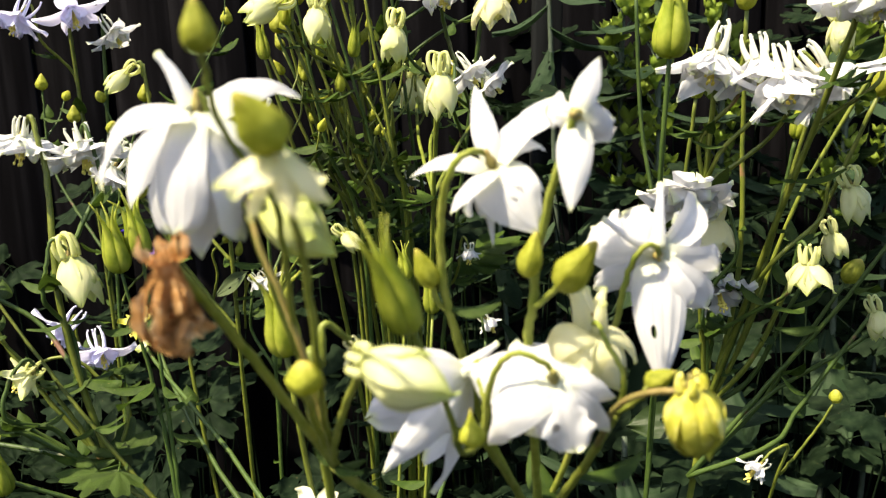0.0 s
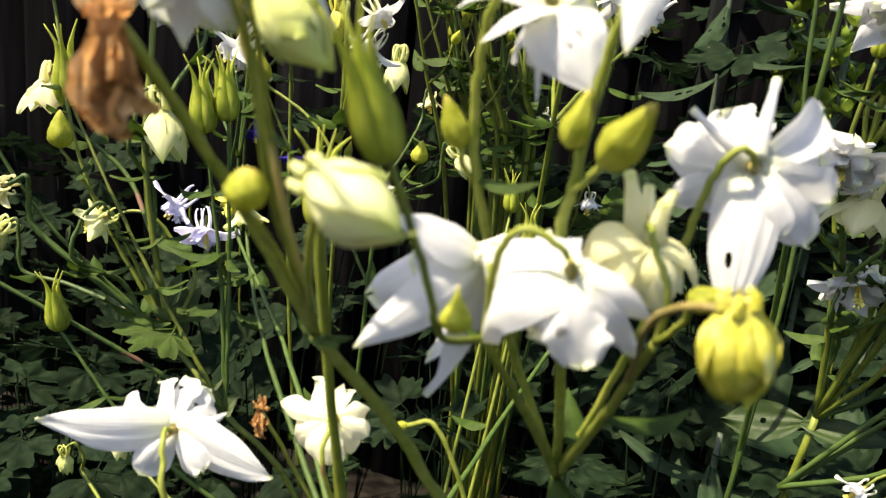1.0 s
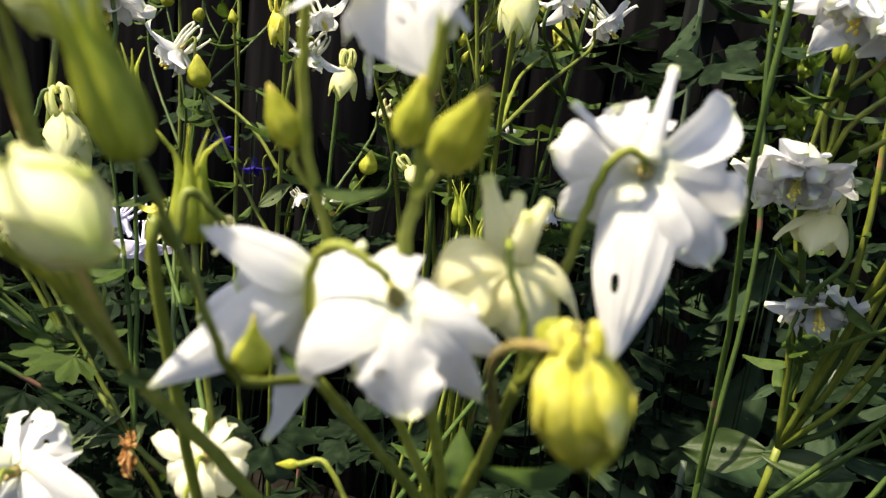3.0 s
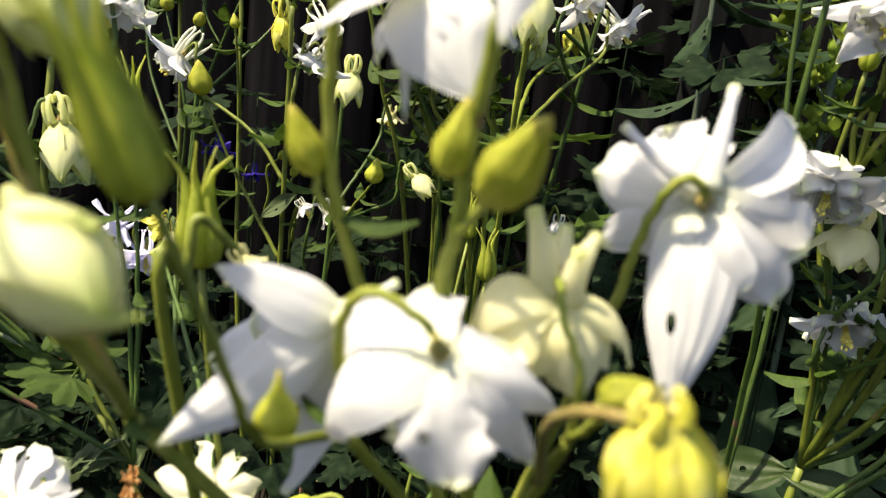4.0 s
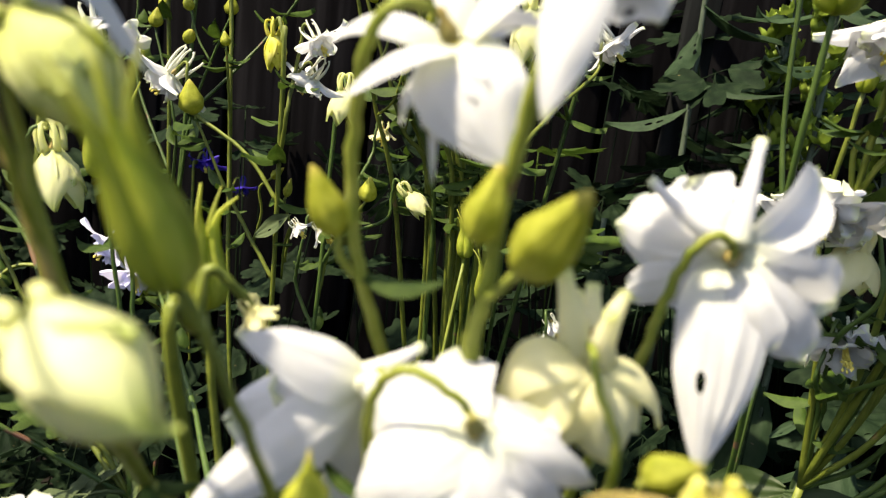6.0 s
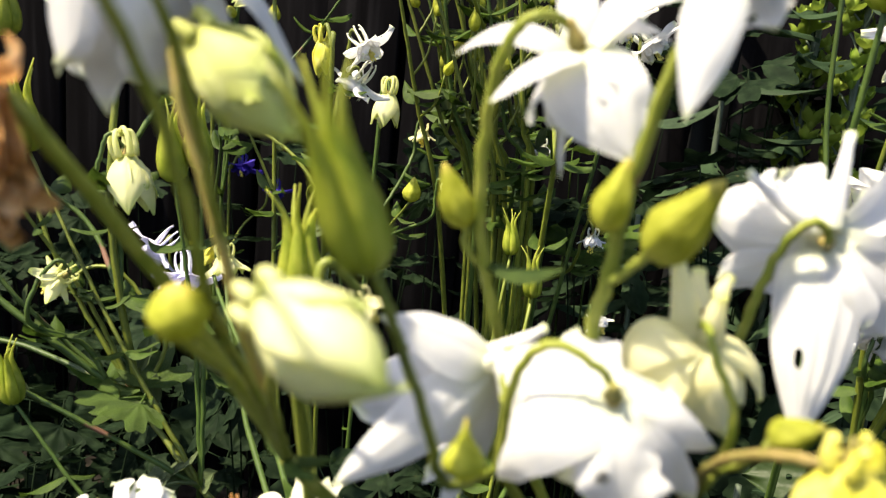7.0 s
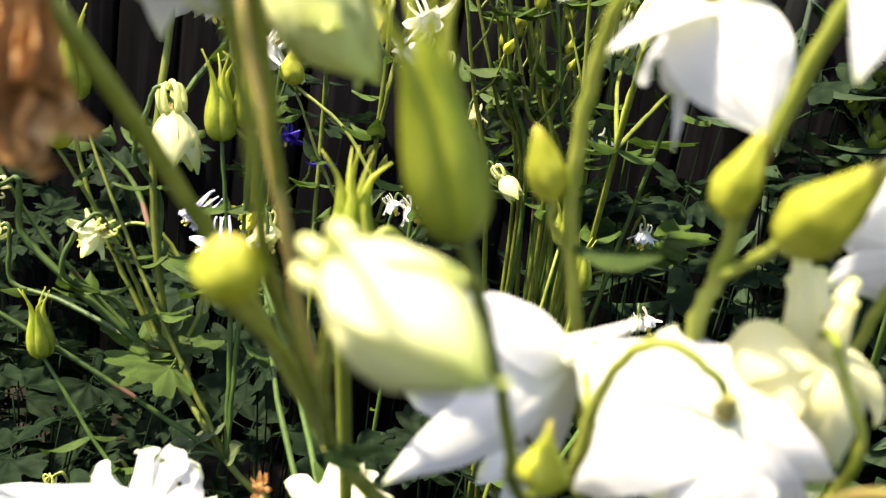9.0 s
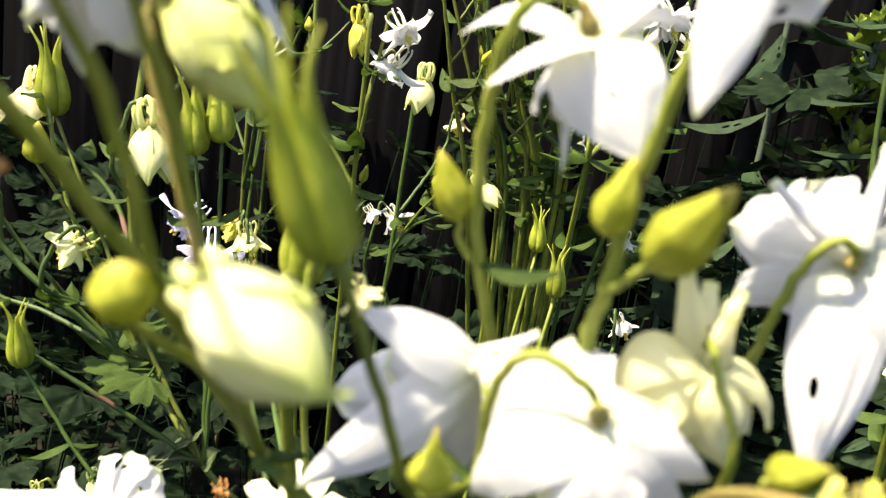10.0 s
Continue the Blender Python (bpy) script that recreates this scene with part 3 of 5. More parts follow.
def lobed_leaf(root, foot, tip, size=0.035, mat=None, seed=0, face=None):
    """A compound columbine leaf: a stalk from foot to tip with three lobed leaflets on short stalks."""
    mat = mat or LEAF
    rnd = random.Random(seed)
    foot, tip = Vector(foot), Vector(tip)
    mid = foot.lerp(tip, 0.55) + Vector((0, 0, 0.06 * (tip - foot).length))
    bm = bmesh.new()
    stalk = curve([foot - root.location, mid - root.location, tip - root.location], 10)
    tube(bm, stalk, [0.0013 - 0.0006 * i / 10 for i in range(11)], 5)
    heading = rnd.uniform(-180, 180) if face is None else face
    turn = pose(0, 0, 0, 0, 0, heading) @ pose(0, 0, 0, rnd.uniform(-28, 28), rnd.uniform(-8, 38), 0)
    subs = []
    for k, a in enumerate((0, 82, -82)):
        d = turn @ pose(0, 0, 0, 0, 0, a + rnd.uniform(-14, 14)) @ pose(0, 0, 0, rnd.uniform(-14, 14), rnd.uniform(-12, 16), 0)
        start = tip - root.location
        end = start + (d @ Vector((1, 0, 0))) * size * (0.45 if k == 0 else 0.25)
        tube(bm, curve([start, start.lerp(end, 0.5), end], 3), 0.0006, 4)
        subs.append((end, d))
    leaf = part("leaf", bm, mat, root)
    for k, (end, d) in enumerate(subs):
        s = size * rnd.uniform(0.82, 1.12)
        piece("leaflet", leaflet_mesh(rnd.randint(0, 8), mat), leaf, Matrix.Translation(end) @ d @ Matrix.Scale(s, 4))
    return leaf


def hooked(root, at, axis, foot, r=0.0012, side=None, rise=0.010, lean=(0, 0, 0), mat=None, leaves=2, seed=0, hook=0.012):
    """The stalk of a nodding flower: up from foot, over a hook and down to the joint at."""
    at, axis, foot = Vector(at), Vector(axis).normalized(), Vector(foot)
    rnd = random.Random(seed + 3)
    sd = Vector(side) if side is not None else Vector((rnd.uniform(-1, 1), rnd.uniform(-1, 1), 0))
    sd = sd.normalized()
    top = at - axis * rise * 0.55 + sd * hook * 0.55 + Vector((0, 0, rise * 0.45))
    drop = at + sd * hook * 1.25 + Vector((0, 0, -0.022))
    low = drop.lerp(foot, 0.45) + Vector(lean) + Vector((rnd.uniform(-1, 1), rnd.uniform(-1, 1), 0)) * 0.012
    pts = [foot, low, drop, at + sd * hook + Vector((0, 0, -0.004)), top, at - axis * 0.003, at]
    stem(root, pts, r * 1.6, r * 0.78, mat, 44, sides=7)
    line = curve([foot, low, drop], 20)
    for k in range(leaves):
        i = rnd.randint(11, 18)
        for q in range(rnd.choice((1, 2, 2, 3))):
            a = rnd.uniform(0, 6.28)
            stem_leaf(root, line[i], (math.cos(a), math.sin(a)), rnd.uniform(0.012, 0.026), rnd.randint(0, 999))
    return line


def upright(root, tip, foot, r=0.0012, mat=None, leaves=2, seed=0, bow=0.012, leaf=1.0, twigs=0):
    tip, foot = Vector(tip), Vector(foot)
    rnd = random.Random(seed + 9)
    mid = tip.lerp(foot, 0.5) + Vector((rnd.uniform(-1, 1), rnd.uniform(-1, 1), 0)) * bow
    stem(root, [foot, mid, tip], r * 1.6, r * 0.9, mat, 24, sides=7)
    line = curve([foot, mid, tip], 24)
    for k in range(leaves):
        i = rnd.randint(10, 21)
        for q in range(rnd.choice((1, 2, 3))):
            a = rnd.uniform(0, 6.28)
            stem_leaf(root, line[i], (math.cos(a), math.sin(a)), rnd.uniform(0.012, 0.028) * leaf, rnd.randint(0, 999))
    for k in range(twigs):
        at = line[rnd.randint(15, 21)]
        a, out, up = rnd.uniform(0, 6.28), rnd.uniform(0.012, 0.03), rnd.uniform(0.03, 0.06)
        end = at + Vector((math.cos(a) * out, math.sin(a) * out, up))
        stem(root, [at, at.lerp(end, 0.5) + Vector((math.cos(a), math.sin(a), 0)) * 0.004, end], r * 0.9, r * 0.65, mat, 10, sides=6)
        stem_leaf(root, at, (math.cos(a + 2), math.sin(a + 2)), rnd.uniform(0.016, 0.026), rnd.randint(0, 999))
        bud(root, end, end + (end - at).normalized() * rnd.uniform(0.009, 0.016), rnd.choice(("pointed", "round")), "", 0.8)


def withered(root, at, size=1.0, seed=0):
    """A dead brown flower: curled sepal ends over a knotted joint, shrivelled petals hanging below it in a ragged skirt."""
    rnd = random.Random(seed)
    bm = bmesh.new()
    tube(bm, curve([(0, 0, 0.004), (0.0004, 0, 0.001), (-0.0003, 0, -0.003), (0, 0, -0.007)], 9), [0.001, 0.0020, 0.0030, 0.0026, 0.0033, 0.0027, 0.0030, 0.0022, 0.0015, 0.0007], 9, 0.16)
    head = part("flower", bm, BROWN, root, "withered brown crumpled flower", local(root, Matrix.Translation(at) @ Matrix.Scale(size, 4)))
    for k in range(15):
        a, ln = radians(137.5 * k + rnd.uniform(-15, 15)), rnd.uniform(0.013, 0.021) if k % 3 else rnd.uniform(0.021, 0.027)
        out = Vector((math.cos(a), math.sin(a), 0))
        wide = rnd.uniform(0.35, 0.5) if k % 4 == 1 else rnd.uniform(0.0, 0.16)
        bm = bmesh.new()
        petal_shape(bm, out * 0.0018 + Vector((0, 0, -0.001 - 0.0002 * k)), out * (ln * wide) + Vector((0, 0, -ln)), rnd.uniform(0.0018, 0.0034), out, rnd.uniform(-0.16, 0.12), rnd.uniform(-1.6, 1.6), rnd.uniform(1.3, 2.3), "petal" if k % 3 == 0 else "chewed", seed * 31 + k, 18, 8)
        part("petal", bm, BROWN, head)
    for k in range(6):
        a = radians(60 * k + rnd.uniform(-20, 20))
        out = Vector((math.cos(a), math.sin(a), 0))
        bm = bmesh.new()
        petal_shape(bm, out * 0.002, out * rnd.uniform(0.005, 0.009) + Vector((0, 0, rnd.uniform(0.002, 0.009))), rnd.uniform(0.0014, 0.0026), out + Vector((0, 0, 0.6)), rnd.uniform(0.2, 0.4), 1.4, 1.2, "sepal", seed * 17 + k, 14, 8)
        part("sepal", bm, BROWN, head)
    return head


# ---- ground and fence ----
bm = bmesh.new()
N = 70
grid = []
for i in range(N + 1):
    row = []
    for j in range(N + 1):
        u, v = 2 * i / N - 1, 2 * j / N - 1
        x, y = 1.2 * u + 40 * u ** 7, 0.5 + 1.2 * v + 40 * v ** 7
        z = 0.018 * noise.noise((x * 5, y * 5, 0)) + 0.012 * noise.noise((x * 17, y * 17, 3)) if abs(x) < 3 and abs(y) < 3 else 0
        row.append(bm.verts.new((x, y, z)))
    grid.append(row)
for i in range(N):
    for j in range(N):
        bm.faces.new((grid[i][j], grid[i + 1][j], grid[i + 1][j + 1], grid[i][j + 1]))
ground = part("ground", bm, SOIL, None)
tagged(ground, "dark garden soil under the plants, deepened for their shade", "ground", kind="structure")

FENCE_Y = 1.16
fence = tagged(new("fence"), "dark weathered wooden board fence behind the flower bed, blackened for shade", "fence", kind="structure")
fence.location = (0, FENCE_Y, 0)


def board(width, height, thick, mat, name="board"):
    bm = bmesh.new()
    bmesh.ops.create_cube(bm, size=1, matrix=Matrix.Translation((0, 0, height / 2)) @ Matrix.Diagonal((width, thick, height, 1)))
    bmesh.ops.bevel(bm, geom=bm.edges[:], offset=0.002, segments=1, affect="EDGES")
    uv = bm.loops.layers.uv.verify()
    for f in bm.faces:
        for lp in f.loops:
            lp[uv].uv = (lp.vert.co.x * 3 + lp.vert.co.y * 3, lp.vert.co.z * 0.4)
    return mesh_of(name, bm, mat)


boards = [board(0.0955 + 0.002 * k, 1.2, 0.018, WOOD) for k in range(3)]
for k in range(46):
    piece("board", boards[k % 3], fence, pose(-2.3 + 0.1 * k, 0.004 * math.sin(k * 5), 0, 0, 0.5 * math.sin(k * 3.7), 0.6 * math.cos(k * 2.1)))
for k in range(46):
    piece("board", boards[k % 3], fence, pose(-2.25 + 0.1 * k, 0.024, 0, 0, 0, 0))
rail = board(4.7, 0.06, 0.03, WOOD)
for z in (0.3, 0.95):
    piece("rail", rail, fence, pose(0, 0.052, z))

stake = new("garden_stake", board(0.034, 1.0, 0.02, WOOD_GREY, "garden_stake"))
stake.matrix_basis = pose(0.118, 1.02, -0.02, 0, 1.5, 8)
tagged(stake, "grey weathered wooden garden stake in the soil", "stake")


# ---- near plant with the withered flower ----
A = plant((0.10, 0.34, 0.0), "tall white columbine with pale buds and a withered brown flower", name="columbine_plant")
NODE = (-0.022, 0.2225, 0.6005)
stem(A, [(0.10, 0.34, 0.0), (0.075, 0.305, 0.25), (0.035, 0.268, 0.48), (0.005, 0.244, 0.557), NODE], 0.00218, 0.00160, STEM_NEAR, n=40)
stem(A, [NODE, (-0.036, 0.202, 0.638), (-0.0465, 0.175, 0.673)], 0.00143, 0.00126, STEM_NEAR)
stem(A, [NODE, (-0.0205, 0.200, 0.626), (-0.0170, 0.179, 0.645), (-0.0155, 0.161, 0.674), (-0.0130, 0.133, 0.7005)], 0.00110, 0.00070, STEM_NEAR, 30)
stem(A, [NODE, (-0.026, 0.204, 0.640), (-0.025, 0.189, 0.667), (-0.0235, 0.174, 0.686), (-0.0290, 0.1575, 0.704), (-0.0290, 0.149, 0.718)], 0.00090, 0.00060, STEM_NEAR, 34)
stem(A, [NODE, (-0.023, 0.203, 0.632), (-0.027, 0.197, 0.655), (-0.033, 0.196, 0.674), (-0.035, 0.198, 0.683), (-0.0325, 0.2000, 0.684)], 0.00101, 0.00076, STEM_BROWN, 30)
stem(A, [NODE, (-0.020, 0.212, 0.612), (-0.014, 0.193, 0.630), (-0.0085, 0.180, 0.645), (-0.0078, 0.1740, 0.6535), (-0.0062, 0.1702, 0.6515)], 0.00109, 0.00084, STEM_NEAR, n=24)
stem(A, [NODE, (-0.024, 0.205, 0.622), (-0.021, 0.183, 0.637), (-0.0205, 0.174, 0.643)], 0.00109, 0.00084, STEM_NEAR)
bud(A, (-0.0198, 0.1745, 0.6425), (-0.0196, 0.1725, 0.6508), "round", "small round green flower bud")
flower(A, "knobbed", (-0.0056, 0.1697, 0.6512), (0.88, -0.38, -0.22), 20, 0.82, PALE, 3, "pale cream-green flower about to open")
flower(A, "knobbed", (-0.0322, 0.2000, 0.6828), (0.75, 0.05, -0.64), 60, 0.85, GREENISH, 5, "pale green flower about to open")
withered(A, (-0.0478, 0.1725, 0.6740), 0.84, 3)
bloom(A, (-0.0455, 0.1990, 0.7065), (-0.08, 0.1, -1.0), 'double white flower hanging wide open', [
    ('sepal', (-0.0722, 0.1977, 0.6897), 0.0102, 0.28, 0.45, 0.15, 'sepal'),
    ('sepal', (-0.0200, 0.2180, 0.6772), 0.0116, 0.1, 0.45, 0.08, 'sepal'),
    ('sepal', (-0.0489, 0.2000, 0.6684), 0.0094, 0.12, 0.45, 0.1, 'sepal'),
    ('sepal', (-0.0267, 0.2350, 0.7087), 0.0083, 0.16, 0.45, 0.1, 'sepal'),
    ('sepal', (-0.0751, 0.2250, 0.6802), 0.0097, 0.14, 0.45, 0.1, 'sepal'),
    ('petal', (-0.0528, 0.1920, 0.6764), 0.0086, 0.14, 0.45, 0.2, 'petal'),
    ('petal', (-0.0362, 0.2000, 0.6745), 0.0097, 0.12, 0.45, 0.15, 'petal'),
    ('petal', (-0.0481, 0.2150, 0.6733), 0.0091, 0.12, 0.45, 0.15, 'petal'),
    ('petal', (-0.0312, 0.2150, 0.6763), 0.0091, 0.12, 0.45, 0.15, 'petal'),
    ('petal', (-0.0596, 0.2150, 0.6746), 0.0091, 0.12, 0.45, 0.15, 'petal'),
    ('spur', (-0.0551, 0.2030, 0.7191), 0.0029, 0.1, 0, 0, 'spur'),
], WHITE, 11, True)
stem(A, [(-0.026, 0.204, 0.640), (-0.036, 0.203, 0.675), (-0.042, 0.200, 0.698), (-0.044, 0.199, 0.708), (-0.045, 0.199, 0.709), (-0.0455, 0.199, 0.7045)], 0.00101, 0.00076, STEM_NEAR, n=24)
bud(A, (-0.0290, 0.149, 0.717), (-0.0294, 0.148, 0.727), "pointed", "", 0.9)
bud(A, (-0.0130, 0.1315, 0.7015), (-0.0178, 0.1240, 0.7110), "pointed", "young green pod shedding pale sepals", 0.9)
for k, (a, q) in enumerate(((-30, 80), (-62, 95), (140, 100), (75, 85))):
    bm = bmesh.new()
    blade(bm, 0.0125, 0.0038, 62, 0.45 * q, 0.002, "sepal", -0.4, 0.35, k + 40, 14, 8)
    part("sepal", bm, CREAM, A, "", local(A, frame_for((-0.0130, 0.1325, 0.7010), (-0.2, 0.1, -1), a, 0.85)))
for k, (a, q) in enumerate(((-60, 16), (30, 6), (130, 22))):
    bm = bmesh.new()
    blade(bm, 0.0135, 0.0030, 40, q, 0.001, "sepal", -0.6, 0.5, k + 50, 14, 6, torn=0.5)
    part("sepal", bm, CREAM, A, "limp cream sepal", local(A, frame_for((-0.0138, 0.1315, 0.7010), (0.1, 0.05, -1), a, 0.85)))
for k, (a, ln) in enumerate(((20, 0.010), (-40, 0.013), (160, 0.008))):
    stem_leaf(A, NODE, (math.cos(radians(a)), math.sin(radians(a))), ln, k + 2)

# ---- near plant with the white flowers ----
B = plant((0.085, 0.37, 0.0), "bushy columbine with white flowers, yellow buds and green pods")
J = (0.043, 0.276, 0.546)
BN = (0.0217, 0.2185, 0.609)
K = (0.061, 0.223, 0.614)
stem(B, [(0.085, 0.37, 0.0), (0.072, 0.33, 0.25), (0.055, 0.295, 0.45), J], 0.00235, 0.00185, STEM_NEAR, n=30)
stem(B, [J, (0.034, 0.247, 0.576), BN], 0.00151, 0.00109, STEM_NEAR)
stem(B, [J, (0.053, 0.245, 0.583), K], 0.00176, 0.00118, STEM_NEAR)
# green pod and the small bud on the lower arm
stem(B, [BN, (0.0185, 0.203, 0.6135), (0.0150, 0.1965, 0.6165), (0.0130, 0.1900, 0.628), (0.0085, 0.1855, 0.643), (0.0040, 0.1825, 0.6545)], 0.00095, 0.00080, STEM, n=32)
bud(B, (0.0182, 0.1962, 0.6175), (0.0178, 0.1966, 0.6282), "onion", "small green flower bud", 1.0)
seed_pod(B, (0.0040, 0.1820, 0.6545), (-0.0047, 0.1735, 0.6825), "large green seed pod with thin styles", 1, 0.61)
# flower on the central hook
stem(B, [BN, (0.0232, 0.207, 0.629), (0.0262, 0.2015, 0.6385), (0.0308, 0.2000, 0.6415), (0.0365, 0.2005, 0.6388), (0.0398, 0.2022, 0.6352), (0.0403, 0.2032, 0.6326)], 0.00101, 0.00067, STEM_NEAR, n=34)
bloom(B, (0.0400, 0.2030, 0.6335), (0.06, 0.62, -0.6), 'white flower with small chewed holes', [
    ('sepal', (0.0216, 0.2080, 0.6122), 0.0074, 0.3, 0.5, 0.3, 'sepal'),
    ('sepal', (0.0457, 0.1980, 0.6140), 0.0066, 0.14, 0.5, 0.4, 'chewed'),
    ('sepal', (0.0591, 0.2140, 0.6227), 0.0056, 0.14, 0.6, 0.3, 'sepal'),
    ('sepal', (0.0181, 0.2220, 0.6276), 0.0084, 0.1, 0.3, 0.45, 'petal'),
    ('sepal', (0.0333, 0.2280, 0.6350), 0.0056, 0.08, 0.3, 0.35, 'petal'),
    ('petal', (0.0328, 0.2060, 0.6164), 0.0068, 0.14, 0.5, 0.6, 'chewed'),
    ('petal', (0.0557, 0.2100, 0.6143), 0.005, 0.14, 0.5, 0.4, 'sepal'),
    ('petal', (0.0376, 0.2120, 0.6116), 0.0062, 0.14, 0.4, 0.5, 'chewed'),
    ('petal', (0.0490, 0.2160, 0.6143), 0.006, 0.12, 0.4, 0.5, 'petal'),
    ('petal', (0.0492, 0.2220, 0.6284), 0.0058, 0.1, 0.4, 0.4, 'petal'),
], WHITE, 21, True)
bloom(B, (0.0186, 0.2265, 0.6274), (-0.8, 0.3, -0.5), 'white flower with broad spreading sepals', [
    ('sepal', (-0.0024, 0.2150, 0.6366), 0.0068, 0.07, 0.45, 0.1, 'sepal'),
    ('sepal', (-0.0061, 0.2047, 0.6062), 0.0074, 0.05, 0.4, 0.1, 'sepal'),
    ('sepal', (0.0075, 0.2330, 0.5838), 0.0088, 0.1, 0.45, 0.15, 'sepal'),
    ('sepal', (-0.0130, 0.2360, 0.6093), 0.0074, 0.08, 0.4, 0.2, 'petal'),
    ('sepal', (0.0046, 0.2460, 0.5899), 0.008, 0.1, 0.4, 0.2, 'petal'),
    ('petal', (0.0002, 0.2260, 0.6218), 0.0078, 0.08, 0.4, 0.3, 'petal'),
    ('petal', (0.0012, 0.2320, 0.6082), 0.0076, 0.08, 0.4, 0.25, 'petal'),
    ('petal', (0.0127, 0.2300, 0.6067), 0.007, 0.1, 0.4, 0.25, 'petal'),
    ('petal', (0.0015, 0.2340, 0.6242), 0.0066, 0.08, 0.4, 0.45, 'chewed'),
    ('petal', (0.0154, 0.2400, 0.6054), 0.0066, 0.1, 0.4, 0.3, 'petal'),
    ('spur', (0.0269, 0.2260, 0.6355), 0.0022, 0.1, 0, 0, 'spur'),
    ('spur', (0.0269, 0.2220, 0.6328), 0.002, 0.1, 0, 0, 'spur'),
], WHITE, 22, True)
stem(B, [BN, (0.0222, 0.2140, 0.6208), (0.0211, 0.2170, 0.6277), (0.0212, 0.2220, 0.6313), (0.0186, 0.2265, 0.6274)], 0.00084, 0.00067, STEM_NEAR)
# young pale flower, yellow flower and little bud
stem(B, [K, (0.0613, 0.2160, 0.6271), (0.0573, 0.2180, 0.6363), (0.0552, 0.2240, 0.6410), (0.0550, 0.2320, 0.6381)], 0.00092, 0.00067, STEM_NEAR, n=24)
bloom(B, (0.0550, 0.2320, 0.6381), (0.0, 0.25, -1.0), 'cream half-open flower with upright spurs', [
    ('sepal', (0.0398, 0.2260, 0.6288), 0.0074, 0.42, 0.5, 0.1, 'sepal'),
    ('sepal', (0.0709, 0.2400, 0.6236), 0.0062, 0.2, 0.5, 0.12, 'sepal'),
    ('sepal', (0.0510, 0.2220, 0.6226), 0.0088, 0.2, 0.5, 0.1, 'sepal'),
    ('sepal', (0.0629, 0.2260, 0.6197), 0.0094, 0.2, 0.5, 0.1, 'sepal'),
    ('sepal', (0.0550, 0.2540, 0.6132), 0.0088, 0.2, 0.5, 0.1, 'sepal'),
    ('petal', (0.0445, 0.2240, 0.6283), 0.0084, 0.32, 0.5, 0.15, 'petal'),
    ('petal', (0.0565, 0.2240, 0.6239), 0.008, 0.2, 0.5, 0.15, 'petal'),
    ('petal', (0.0664, 0.2400, 0.6254), 0.008, 0.22, 0.5, 0.15, 'petal'),
    ('petal', (0.0467, 0.2460, 0.6194), 0.008, 0.22, 0.5, 0.15, 'petal'),
    ('spur', (0.0487, 0.2300, 0.6518), 0.004, 0.02, 0, 0, 'spur'),
    ('spur', (0.0542, 0.2400, 0.6476), 0.0038, 0.02, 0, 0, 'spur'),
    ('spur', (0.0601, 0.2410, 0.6468), 0.0038, 0.02, 0, 0, 'spur'),
    ('spur', (0.0516, 0.2470, 0.6435), 0.0034, 0.02, 0, 0, 'spur'),
    ('spur', (0.0576, 0.2290, 0.6460), 0.0034, 0.02, 0, 0, 'spur'),
], CREAM, 31, False)
stem(B, [(0.057, 0.232, 0.600), (0.057, 0.210, 0.620), (0.0600, 0.196, 0.6305), (0.0655, 0.189, 0.6345), (0.0705, 0.187, 0.6345)], 0.00101, 0.00076, STEM_BROWN, 26)
flower(B, "knobbed", (0.0712, 0.187, 0.6365), (0.16, 0.06, -1), 30, 0.80, YELLOW, 33, "closed bright yellow flower with curled spurs")
stem(B, [K, (0.0645, 0.210, 0.624), (0.0645, 0.203, 0.630)], 0.00084, 0.00067, STEM_NEAR)
bud(B, (0.0640, 0.2035, 0.6305), (0.0718, 0.2020, 0.6345), "pointed", "", 0.9)
stem_leaf(B, (0.0645, 0.2035, 0.629), (1, 0.2), 0.010, 4)
